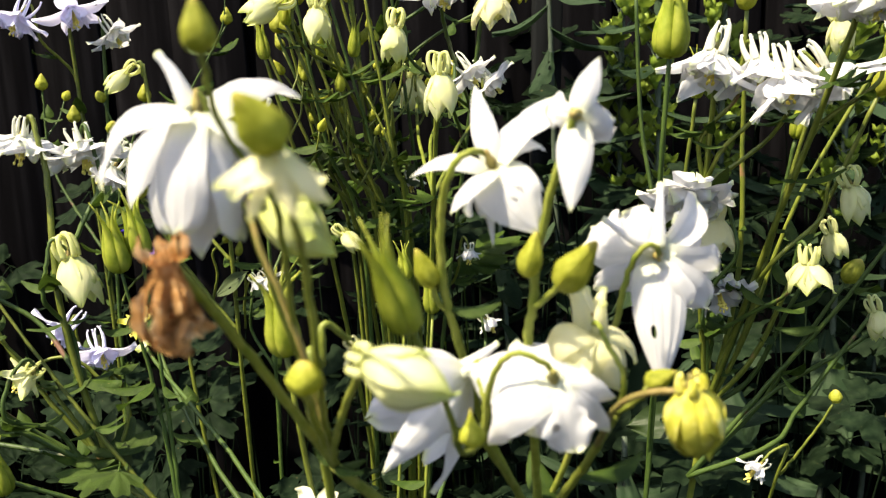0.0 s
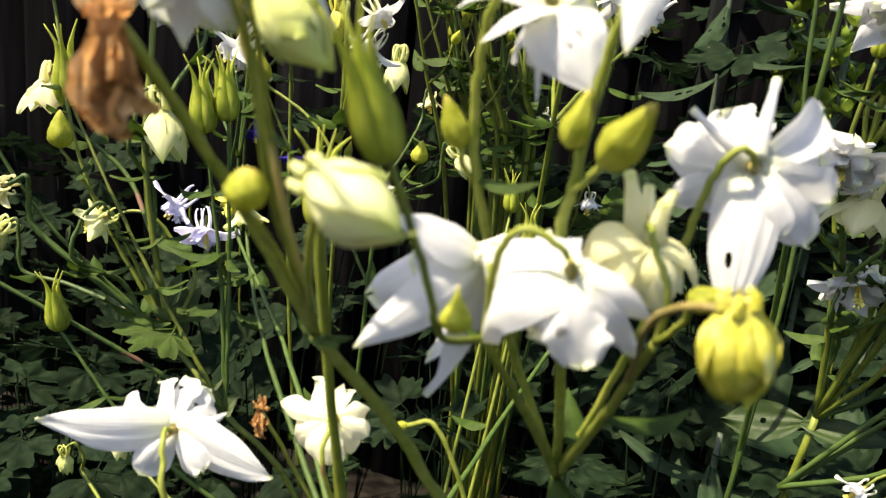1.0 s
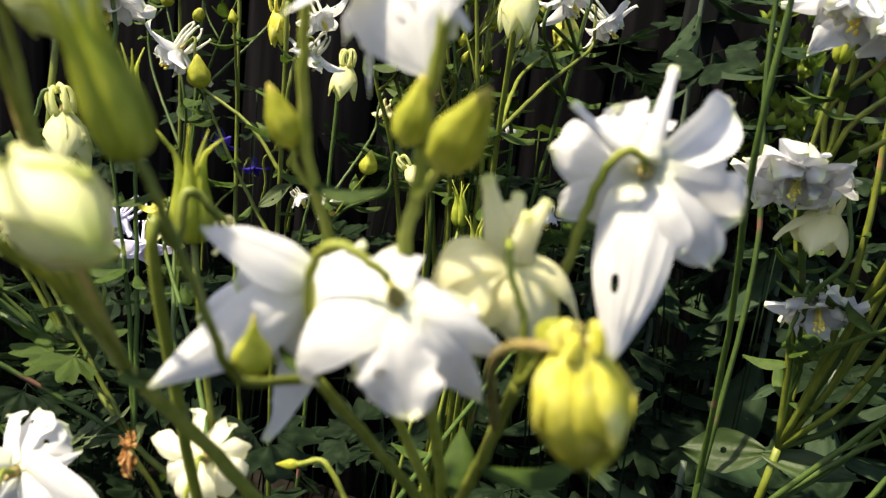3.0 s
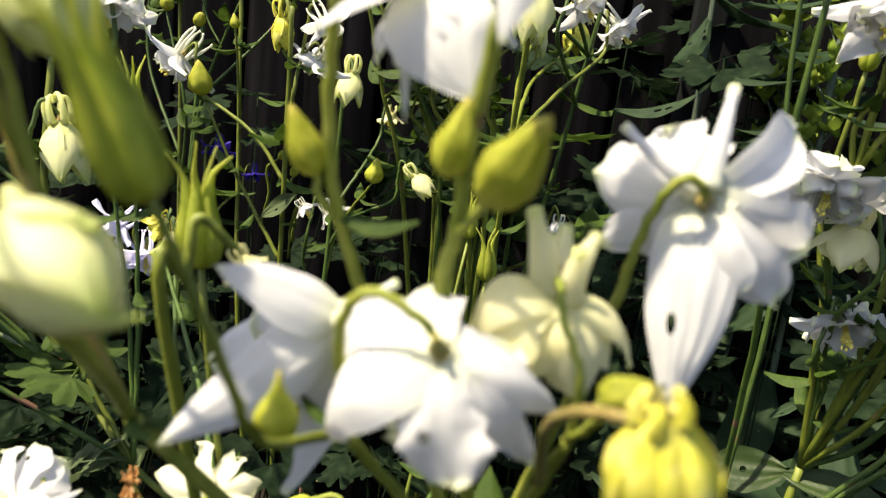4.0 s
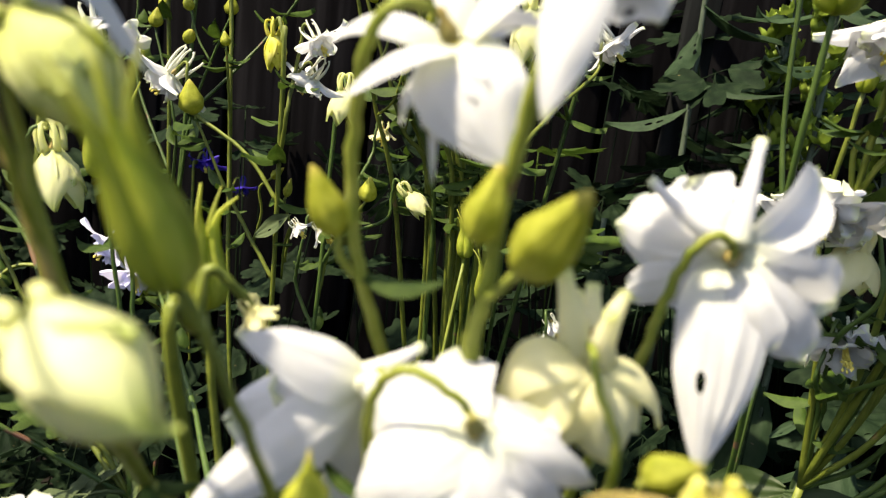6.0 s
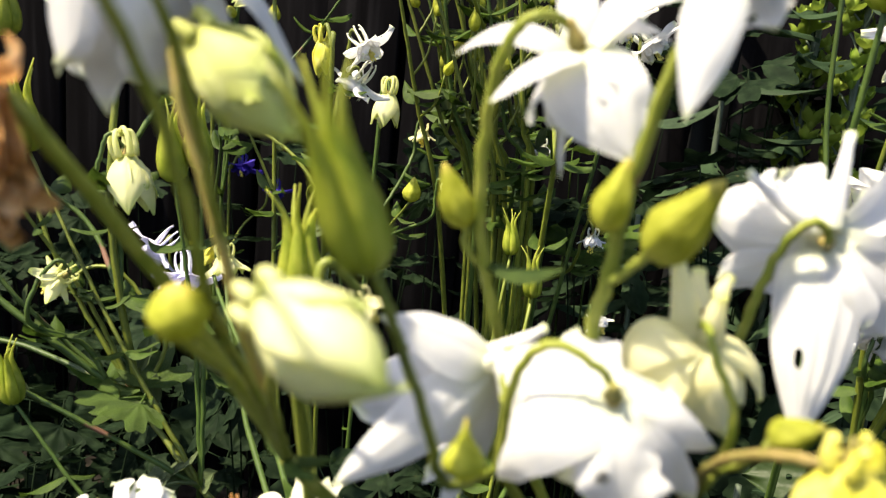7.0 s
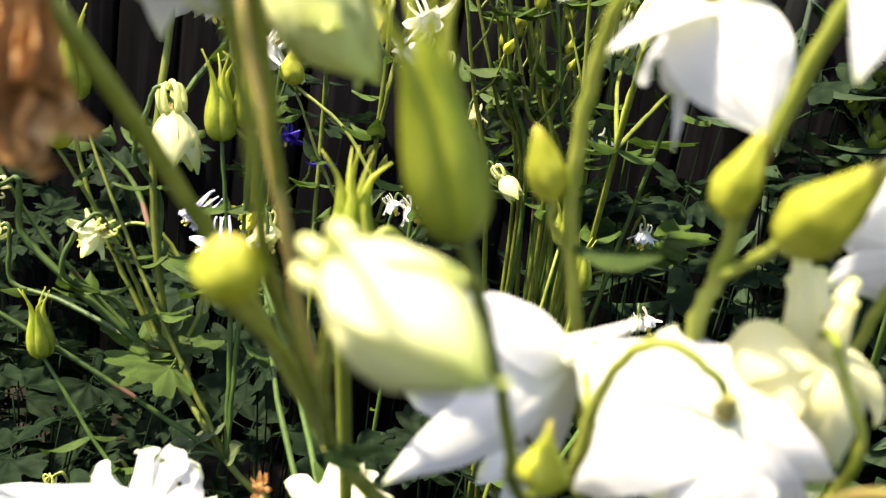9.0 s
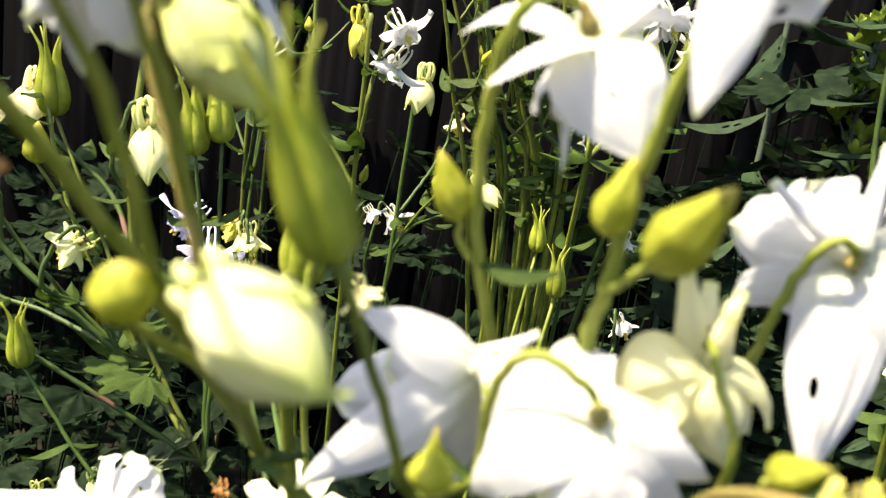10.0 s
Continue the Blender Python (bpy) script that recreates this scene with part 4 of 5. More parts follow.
# spotted white flower on its hook
stem(B, [J, (0.058, 0.258, 0.600), (0.0655, 0.250, 0.632), (0.0690, 0.2475, 0.650), (0.0735, 0.2450, 0.6585), (0.0775, 0.2465, 0.6575), (0.0785, 0.2485, 0.6540)], 0.00126, 0.00076, STEM_NEAR, n=44)
bloom(B, (0.0785, 0.2500, 0.6545), (0.1, 0.9, 0.2), 'large double white flower seen from behind', [
    ('sepal', (0.0779, 0.2385, 0.6156), 0.0094, 0.05, 0.35, 0.04, 'holed'),
    ('sepal', (0.0958, 0.2680, 0.6698), 0.0066, 0.1, -0.4, 0.12, 'petal'),
    ('sepal', (0.0577, 0.2620, 0.6551), 0.0078, 0.12, 0.3, 0.25, 'petal'),
    ('sepal', (0.1003, 0.2573, 0.6468), 0.0084, 0.12, 0.25, 0.3, 'petal'),
    ('sepal', (0.0951, 0.2513, 0.6364), 0.006, 0.1, 0.3, 0.2, 'petal'),
    ('petal', (0.0861, 0.2460, 0.6374), 0.0064, 0.14, 0.4, 0.15, 'petal'),
    ('petal', (0.0615, 0.2620, 0.6409), 0.0046, 0.12, 0.3, 0.3, 'petal'),
    ('petal', (0.0694, 0.2620, 0.6663), 0.0074, 0.1, 0.2, 0.6, 'petal'),
    ('petal', (0.0759, 0.2680, 0.6647), 0.0074, 0.1, 0.2, 0.5, 'petal'),
    ('petal', (0.0632, 0.2720, 0.6599), 0.0074, 0.1, 0.2, 0.6, 'petal'),
    ('petal', (0.0929, 0.2740, 0.6583), 0.0080, 0.1, 0.2, 0.4, 'petal'),
    ('petal', (0.0947, 0.2640, 0.6517), 0.0076, 0.12, 0.2, 0.4, 'petal'),
    ('petal', (0.0687, 0.2680, 0.6390), 0.0044, 0.12, 0.2, 0.3, 'petal'),
    ('petal', (0.0758, 0.2580, 0.6392), 0.0052, 0.1, 0.3, 0.2, 'petal'),
    ('spur', (0.0810, 0.2577, 0.6760), 0.0030, 0.04, 0, 0, 'spur'),
    ('spur', (0.0616, 0.2515, 0.6664), 0.0024, 0.1, 0, 0, 'spur'),
], WHITE, 44, True)
# upper stems
stem(B, [J, (0.025, 0.262, 0.590), (0.0155, 0.238, 0.632), (0.0115, 0.2295, 0.655), (0.0120, 0.2240, 0.676), (0.0155, 0.2185, 0.6880), (0.0200, 0.2180, 0.6915), (0.0240, 0.2240, 0.6905), (0.0256, 0.2280, 0.6875)], 0.00151, 0.00076, STEM_NEAR, n=56)
bloom(B, (0.0258, 0.2235, 0.6880), (0.32, 0.3, -0.75), 'white flower hanging from a hooked stalk', [
    ('sepal', (0.0030, 0.2308, 0.6852), 0.0044, 0.2, 0.5, 0.06, 'sepal'),
    ('sepal', (0.0142, 0.2075, 0.6775), 0.0048, 0.1, 0.5, 0.1, 'sepal'),
    ('sepal', (0.0256, 0.2230, 0.6640), 0.0022, 0.06, 0.7, 0.1, 'sepal'),
    ('sepal', (0.0378, 0.2168, 0.6695), 0.0100, 0.08, 0.35, 0.12, 'sepal'),
    ('sepal', (0.0221, 0.2400, 0.7089), 0.0042, 0.08, 0.6, 0.1, 'sepal'),
    ('sepal', (0.0459, 0.2400, 0.7043), 0.0078, 0.1, 0.3, 0.25, 'petal'),
    ('petal', (0.0258, 0.2220, 0.6725), 0.0076, 0.1, 0.4, 0.2, 'petal'),
    ('petal', (0.0373, 0.2260, 0.6827), 0.0082, 0.1, 0.4, 0.2, 'petal'),
    ('petal', (0.0178, 0.2300, 0.6746), 0.0066, 0.1, 0.4, 0.2, 'petal'),
    ('petal', (0.0370, 0.2420, 0.6935), 0.0080, 0.1, 0.4, 0.25, 'petal'),
    ('petal', (0.0383, 0.2400, 0.6787), 0.0082, 0.1, 0.4, 0.25, 'petal'),
], WHITE, 52, True)
bud(B, (0.0088, 0.2305, 0.6515), (0.0040, 0.2270, 0.6640), "pointed", "pointed green flower bud", 0.70)
stem(B, [(0.0135, 0.2345, 0.642), (0.0095, 0.2315, 0.647), (0.0088, 0.2305, 0.6520)], 0.00084, 0.00076, STEM_NEAR)
stem_leaf(B, (0.0125, 0.2325, 0.645), (1, -0.1), 0.016, 6)
stem(B, [J, (0.040, 0.252, 0.590), (0.0355, 0.2265, 0.632), (0.0368, 0.2235, 0.648), (0.0385, 0.2190, 0.667), (0.0425, 0.2110, 0.688), (0.0458, 0.2051, 0.7010)], 0.00160, 0.00109, STEM_NEAR, n=44)
bloom(B, (0.0458, 0.2055, 0.7012), (0.25, 0.88, -0.05), 'white flower with torn sepals', [
    ('sepal', (0.0436, 0.1985, 0.6780), 0.005, 0.08, 0.5, 0.1, 'sepal'),
    ('sepal', (0.0600, 0.2260, 0.6985), 0.0042, 0.06, 0.5, 0.2, 'sepal'),
    ('sepal', (0.0531, 0.2120, 0.7151), 0.0036, 0.05, 0.5, 0.1, 'sepal'),
    ('sepal', (0.0393, 0.2160, 0.7020), 0.0044, 0.08, 0.5, 0.3, 'chewed'),
    ('petal', (0.0571, 0.2220, 0.6921), 0.0046, 0.1, 0.4, 0.3, 'chewed'),
    ('petal', (0.0532, 0.2220, 0.7057), 0.0042, 0.1, 0.4, 0.3, 'petal'),
], WHITE, 61, True)
bud(B, (0.0346, 0.2190, 0.6565), (0.0375, 0.2175, 0.6700), "pointed", "pointed green flower bud", 0.70)
stem(B, [(0.0365, 0.2235, 0.646), (0.0410, 0.2170, 0.652), (0.0425, 0.2140, 0.6550)], 0.00092, 0.00084, STEM_NEAR)
bud(B, (0.0430, 0.2130, 0.6545), (0.0512, 0.2040, 0.6695), "pointed", "yellow-green pointed flower bud", 0.70)
for k, (p, a, ln) in enumerate((((0.047, 0.262, 0.565), 100, 0.03), (J, -60, 0.034), ((0.053, 0.245, 0.583), 30, 0.026), (BN, 150, 0.012))):
    stem_leaf(B, p, (math.cos(radians(a)), math.sin(radians(a))), ln, k + 12)
# low flowers and a faded one
bloom(B, (-0.0872, 0.2680, 0.5363), (-0.02, 0.9, 0.1), 'double white flower close to the leaves', [
    ('sepal', (-0.1370, 0.2620, 0.5320), 0.01, 0.1, 0.35, 0.15, 'sepal'),
    ('sepal', (-0.0477, 0.2620, 0.5303), 0.0115, 0.06, 0.35, 0.1, 'sepal'),
    ('sepal', (-0.0923, 0.2860, 0.5484), 0.0056, 0.08, 0.4, 0.4, 'chewed'),
    ('sepal', (-0.0979, 0.2660, 0.5176), 0.0064, 0.1, 0.4, 0.3, 'petal'),
    ('petal', (-0.0725, 0.2800, 0.5401), 0.0034, 0.25, 0.7, 0.2, 'sepal'),
    ('petal', (-0.1002, 0.2820, 0.5459), 0.007, 0.1, 0.4, 0.4, 'petal'),
    ('petal', (-0.0819, 0.2860, 0.5447), 0.0058, 0.1, 0.4, 0.4, 'chewed'),
    ('petal', (-0.1144, 0.2800, 0.5329), 0.0074, 0.12, 0.4, 0.3, 'petal'),
    ('petal', (-0.0734, 0.2620, 0.5265), 0.0064, 0.12, 0.4, 0.2, 'petal'),
    ('petal', (-0.0702, 0.2720, 0.5314), 0.007, 0.12, 0.4, 0.3, 'petal'),
], WHITE, 71, True)
stem(B, [(0.04, 0.33, 0.30), (-0.04, 0.285, 0.42), (-0.076, 0.253, 0.512), (-0.0835, 0.2560, 0.5330), (-0.0865, 0.2620, 0.5395), (-0.0872, 0.2680, 0.5363)], 0.00126, 0.00084, STEM_NEAR, n=30)
bloom(B, (-0.0377, 0.2920, 0.5405), (0.05, 0.75, -0.3), 'cream frilled double flower', [
    ('sepal', (-0.0613, 0.3000, 0.5385), 0.0042, 0.1, 0.4, 0.4, 'petal'),
    ('sepal', (-0.0522, 0.3100, 0.5449), 0.0044, 0.15, 0.5, 0.5, 'petal'),
    ('sepal', (-0.0288, 0.3060, 0.5397), 0.0044, 0.12, 0.5, 0.4, 'petal'),
    ('sepal', (-0.0249, 0.2940, 0.5357), 0.004, 0.15, 0.5, 0.4, 'petal'),
    ('sepal', (-0.0394, 0.2860, 0.5250), 0.0078, 0.22, 0.5, 0.15, 'petal'),
    ('petal', (-0.0541, 0.2980, 0.5239), 0.0066, 0.18, 0.5, 0.2, 'petal'),
    ('petal', (-0.0319, 0.2960, 0.5254), 0.006, 0.18, 0.5, 0.2, 'petal'),
    ('petal', (-0.0406, 0.3120, 0.5432), 0.0054, 0.12, 0.4, 0.4, 'petal'),
    ('petal', (-0.0554, 0.3060, 0.5324), 0.0056, 0.12, 0.4, 0.4, 'petal'),
], CREAM_WHITE, 73, True)
stem(B, [(0.05, 0.34, 0.30), (-0.005, 0.315, 0.43), (-0.033, 0.279, 0.520), (-0.0362, 0.2835, 0.5425), (-0.0377, 0.2920, 0.5405)], 0.00109, 0.00084, STEM_NEAR, n=26)
for at, k in (((-0.2768, 0.4647, 0.3810), 1), ((-0.2372, 0.4647, 0.4011), 2)):
    flower(B, "lantern", at, (0.1 * k - 0.1, 0.1, -1), 30 * k, 0.62, GREENISH if k == 1 else PALE, 80 + k, "small yellow flower with curled spurs")
    hooked(B, at, (0, 0, -1), (-0.02, 0.34, 0.34), 0.0009, (0.6, 0.3, 0), 0.008, leaves=0, seed=k)
withered(B, (-0.068, 0.297, 0.536), 0.45, 8)
stem(B, [(0.03, 0.33, 0.34), (-0.035, 0.31, 0.47), (-0.068, 0.297, 0.536)], 0.00109, 0.00076, STEM_NEAR)
stem(B, [(0.045, 0.32, 0.40), (0.012, 0.315, 0.500), (-0.004, 0.315, 0.533), (-0.016, 0.316, 0.531)], 0.00101, 0.00101, STEM_NEAR)
bud(B, (-0.0155, 0.316, 0.531), (-0.0235, 0.316, 0.5295), "pointed", "spent stalk with an orange-brown tip", 0.6)

# ---- plants further back ----
def nodding(root, foot, rows, share=4, branch=None):
    """Rows of kind, place, axis, size, petal colour, label. Of every few flowers the highest ends the main stem and the
    others branch off it, in the material branch if given. Returns the main stems' lines."""
    foot = Vector(foot)
    lines = []
    for g in range(0, len(rows), share):
        some = sorted(range(g, min(g + share, len(rows))), key=lambda i: -rows[i][1][2])
        line = None
        for k in some:
            kind, at, axis, size, mat, label = rows[k]
            start = foot if line is None else branch_point([line], at, 0.075)
            sd = (start.x - at[0], start.y - at[1], 0) if abs(start.x - at[0]) > 0.012 else (0.5 if k % 2 else -0.5, -0.4, 0)
            made = hooked(root, at, axis, start, 0.00125 if line is None else 0.00095, sd, 0.010, seed=k * 7 + int(1000 * abs(at[0])), leaves=2 if line is None else 1, mat=branch if branch and line else STEM_SHADED if g // share % 2 else STEM)
            if line is None:
                line = made
                lines.append(line)
            else:
                for q in range(2):
                    a = 2.1 * q + k
                    stem_leaf(root, start, (math.cos(a), math.sin(a)), 0.022 + 0.006 * q, k + q)
            flower(root, kind, at, axis, 37 * k, size, mat, k + int(2000 * abs(at[1])), label)
    return lines


def branch_point(lines, tip, below):
    """The place on one of the stems' lines from which a branch to tip leaves it."""
    tip = Vector(tip)
    best = min(lines, key=lambda l: min((p - tip).length for p in l))
    return min(best[4:-1], key=lambda p: abs(tip.z - below - p.z) + 0.3 * (p - tip).length)


DOWN = (0, 0, -1)
C = plant((-0.16, 0.70, 0.0), "white columbine with hooked stalks and yellowish young flowers")
c_lines = nodding(C, (-0.16, 0.70, 0.0), [
    ("open", (-0.240, 0.624, 0.650), (-0.5, -0.2, -0.6), 1.3, WHITE, "white flower with pointed sepals"),
    ("lantern", (-0.162, 0.609, 0.684), (0.1, 0, -1), 0.95, YELLOW, "yellow flower about to open"),
    ("open", (-0.130, 0.600, 0.684), (0.6, -0.2, -0.6), 0.9, WHITE, "small white flower"),
    ("open", (-0.135, 0.612, 0.660), (-0.5, 0.1, -0.7), 0.95, WHITE, "small white flower"),
    ("lantern", (-0.126, 0.655, 0.652), DOWN, 1.05, PALE, "pale yellow flower about to open"),
    ("small", (-0.119, 0.742, 0.620), DOWN, 1.0, CREAM, "wilted cream flower"),
    ("small", (-0.145, 0.682, 0.545), (0.6, 0, -0.7), 1.2, WHITE, "small faded white flower"),
    ("lantern", (-0.075, 0.660, 0.585), (0.6, 0, -0.6), 0.85, PALE, ""),
    ("lantern", (-0.250, 0.700, 0.720), (-0.7, 0, -0.5), 1.0, PALE, ""),
])
upright(C, (-0.228, 0.679, 0.672), branch_point(c_lines, (-0.228, 0.679, 0.672), 0.10), 0.0010, seed=3)
bud(C, (-0.228, 0.679, 0.671), (-0.230, 0.679, 0.682), "pointed", "small brown-tipped bud", 1.0)
upright(C, (-0.222, 0.621, 0.626), branch_point(c_lines, (-0.222, 0.621, 0.626), 0.10), 0.0010, seed=4)
bud(C, (-0.222, 0.621, 0.624), (-0.225, 0.619, 0.648), "pointed")
upright(C, (-0.105, 0.66, 0.575), branch_point(c_lines, (-0.105, 0.66, 0.575), 0.10), 0.0010, seed=5)
bud(C, (-0.105, 0.66, 0.574), (-0.103, 0.66, 0.593), "pointed")

for tip, low, drop, k in (
    ((-0.1702, 0.6200, 0.5802), (-0.1774, 0.6300, 0.5360), (-0.1596, 0.6150, 0.5897), 0), ((-0.1513, 0.6200, 0.5730), (-0.1522, 0.6300, 0.5285), (-0.1505, 0.6200, 0.5770), 1)):
    stem(C, [low, Vector(low).lerp(Vector(tip), 0.6) + Vector((0.004, 0, 0)), tip, drop], 0.0011, 0.0008, STEM, 20)
    bud(C, drop, Vector(drop) + (Vector(drop) - Vector(tip)).normalized() * 0.014, "pointed", "pale spent flower tip", 0.6)
flower(C, "small", (-0.1352, 0.6000, 0.5636), (0.6, 0.1, -0.7), 0, 0.75, WHITE, 3, "wilted white flower")
stem(C, [(-0.1496, 0.6200, 0.5189), (-0.1458, 0.6100, 0.5441), (-0.1395, 0.6020, 0.5605), (-0.1352, 0.6000, 0.5636)], 0.0009, 0.0007, STEM, 16)

D = plant((-0.045, 0.80, 0.0), "dense clump of columbine with many tall upright stems")
nodding(D, (-0.045, 0.80, 0.0), [
    ("lantern", (-0.013, 0.744, 0.708), (-0.1, 0, -1), 1.35, PALE, "pale yellow flower about to open"),
    ("lantern", (0.018, 0.750, 0.708), (0.1, 0, -1), 1.2, YELLOW, "yellow flower about to open"),
    ("open", (0.048, 0.690, 0.705), (0.7, -0.2, -0.6), 1.2, WHITE, "white flower with pointed sepals"),
    ("lantern", (0.011, 0.52, 0.712), DOWN, 1.2, PALE, "pale yellow flower about to open"),
    ("open", (0.030, 0.60, 0.712), (0.5, -0.3, -0.7), 1.0, WHITE, "white flower"),
    ("half", (0.052, 0.66, 0.770), DOWN, 1.3, CREAM, "cream half-open flower"),
    ("lantern", (-0.020, 0.60, 0.745), (-0.1, 0, -1), 1.1, PALE, "pale yellow flower about to open"),
    ("open", (0.012, 0.52, 0.765), (0.2, -0.2, -1), 1.2, WHITE, "white flower"),
    ("lantern", (-0.105, 0.62, 0.765), (-0.8, 0, -0.4), 1.2, PALE, "pale green flower about to open"),
    ("lantern", (-0.075, 0.60, 0.760), (0, 0, -1), 1.1, PALE, ""),
    ("open", (-0.125, 0.66, 0.790), (-0.3, -0.2, -1), 1.1, WHITE, "white flower"),
    ("double", (-0.060, 0.66, 0.800), (0.1, -0.2, -1), 1.0, WHITE, "double white flower"),
    ("lantern", (0.075, 0.70, 0.790), DOWN, 1.1, YELLOW, "yellow flower about to open"),
    ("lantern", (0.000, 0.66, 0.825), (0.3, 0, -1), 1.1, PALE, "pale yellow flower about to open"),
    ("open", (-0.030, 0.70, 0.840), (0.3, -0.3, -0.8), 1.1, WHITE, "white flower"),
    ("lantern", (0.105, 0.72, 0.830), (-0.3, 0, -1), 1.1, PALE, "pale yellow flower about to open"),
    ("small", (-0.02, 0.74, 0.62), DOWN, 1.0, WHITE, "faded white flower"),
    ("small", (0.03, 0.70, 0.56), DOWN, 1.0, WHITE, "faded white flower"),
])
D_STEMS = [
    ((-0.061, 0.709, 0.539), (-0.091, 0.679, 0.635), (-0.135, 0.664, 0.756)),
    ((-0.057, 0.752, 0.530), (-0.087, 0.722, 0.634), (-0.125, 0.710, 0.747)),
    ((-0.043, 0.682, 0.548), (-0.066, 0.652, 0.640), (-0.104, 0.637, 0.750)),
    ((-0.040, 0.708, 0.543), (-0.060, 0.678, 0.640), (-0.101, 0.663, 0.765)),
    ((-0.043, 0.780, 0.527), (-0.065, 0.750, 0.636), (-0.100, 0.734, 0.788)),
    ((-0.026, 0.698, 0.548), (-0.044, 0.668, 0.643), (-0.077, 0.650, 0.787)),
    ((-0.022, 0.743, 0.539), (-0.039, 0.713, 0.642), (-0.072, 0.696, 0.786)),
    ((-0.023, 0.688, 0.550), (-0.029, 0.658, 0.646), (-0.045, 0.641, 0.774)),
    ((-0.021, 0.716, 0.545), (-0.029, 0.686, 0.645), (-0.033, 0.668, 0.796)),
    ((-0.009, 0.737, 0.543), (-0.015, 0.707, 0.646), (-0.030, 0.689, 0.801)),
]
for k in range(9):
    low = Vector((-0.084 + 0.0083 * k, 0.70 + 0.03 * (k * 2 % 3) - 0.004 * (k % 2), 0.520 + 0.004 * (k % 4)))
    mid = low + Vector((-0.0245 + 0.003 * math.sin(3.1 * k), -0.03, 0.126))
    D_STEMS.append((low, mid, mid + Vector((-0.016, -0.02, 0.080 + 0.016 * (k * 5 % 4)))))
for k, (low, mid, tip) in enumerate(D_STEMS):
    rnd = random.Random(k + 500)
    low, mid, tip = Vector(low), Vector(mid), Vector(tip)
    foot = Vector((-0.045 + rnd.uniform(-0.03, 0.03), 0.80 + rnd.uniform(-0.03, 0.03), 0))
    stem(D, [foot, low, mid, tip], rnd.uniform(0.0019, 0.0025), 0.0012, STEM_SHADED if k % 4 == 1 else STEM, 36, sides=8)
    line = curve([low, mid, tip], 20)
    for i in (3 + k % 4, 9 + k % 3, 15)[:3 if k < 10 else 2]:
        for q in range(2 + (k + i) % 2):
            a = rnd.uniform(0, 6.28)
            stem_leaf(D, line[i], (math.cos(a), math.sin(a)), rnd.uniform(0.016, 0.034), rnd.randint(0, 999))
    for q in range(2):
        at = line[rnd.randint(8, 15)]
        end = at + Vector((rnd.uniform(-0.022, 0.022), rnd.uniform(-0.015, 0.015), rnd.uniform(0.03, 0.06)))
        stem(D, [at, at.lerp(end, 0.5) + Vector((0.003, 0, -0.004)), end], 0.0011, 0.0008, STEM, 10, sides=6)
        bud(D, end, end + (end - at).normalized() * rnd.uniform(0.009, 0.016), "pointed", "", 0.75)
    if k % 2:
        bud(D, tip, tip + Vector((0.002, 0, 0.02)), "pointed")
    else:
        seed_pod(D, tip, tip + Vector((rnd.uniform(-0.006, 0.006), 0, 0.034)), seed=k % 5)
for at, r in (((-0.0459, 0.7200, 0.6468), 3), ((-0.0910, 0.7000, 0.6406), 3), ((-0.0690, 0.7200, 0.6304), 2), ((-0.0204, 0.7000, 0.6207), 3)):
    for q in range(r):
        a = 2.2 * q + at[0] * 50
        tip = Vector(at) + Vector((math.cos(a) * 0.022, -0.012, 0.012 * math.sin(a) + 0.006))
        pointed_leaf(D, at, tip, 0.24, LEAF_PALE, q + 5)
for tip, k in (((0.0253, 0.8000, 0.5367), 1), ((-0.0730, 0.9000, 0.6057), 2), ((-0.0003, 0.8600, 0.6076), 3)):
    lobed_leaf(D, (tip[0] + 0.01, tip[1] + 0.05, 0.2), tip, 0.05, LEAF_LIGHT, k + 60, -90)
pointed_leaf(C, (-0.1668, 0.6100, 0.5492), (-0.1368, 0.6000, 0.5698), 0.17, LEAF_PALE, 4, (0.2, -0.8, 0.6), [(12, 6.5, 1.5, 0.9), (21, 9, 1.6, 0.8)])

E_FOOT = (0.165, 0.58, 0.0)
EJ = (0.192, 0.547, 0.472)
E = plant(E_FOOT, "columbine with many green stems fanning out and white flowers")
nodding(E, EJ, [
    ("winged", (0.1664, 0.4750, 0.7180), (-0.25, -0.2, -0.9), 1.3, WHITE, "white flower with upright spurs"),
    ("winged", (0.1882, 0.4700, 0.7135), (0.05, -0.3, -0.9), 1.15, WHITE, "white flower with upright spurs"),
    ("winged", (0.1967, 0.4550, 0.7059), (0.2, -0.35, -0.8), 1.25, WHITE, "white flower with long sepals"),
    ("winged", (0.2209, 0.4650, 0.7069), (0.45, -0.25, -0.8), 1.25, WHITE, "white flower with long sepals"),
    ("double", (0.1570, 0.4840, 0.6385), (-0.1, -0.5, -0.75), 1.15, WHITE, "ragged white flower with broad petals"),
    ("half", (0.1755, 0.495, 0.620), DOWN, 1.12, CREAM, "cream half-open flower"),
    ("frilled", (0.186, 0.515, 0.570), (0.1, -0.55, -0.7), 1.2, WHITE, "ragged white flower eaten by insects"),
    ("half", (0.212, 0.443, 0.603), DOWN, 0.95, PALE, "pale yellow flower about to open"),
    ("lantern", (0.250, 0.48, 0.640), (0.3, 0, -1), 1.0, PALE, "pale yellow flower"),
    ("double", (0.216, 0.402, 0.745), (0.1, -0.2, -1), 1.1, WHITE, "double white flower"),
    ("open", (0.262, 0.45, 0.72), (0.4, -0.2, -1), 1.1, WHITE, "white flower"),
])
flower(E, "small", (0.1940, 0.4500, 0.4779), (-0.6, -0.1, -0.6), 0, 0.9, WHITE, 9, "small ragged white flower")
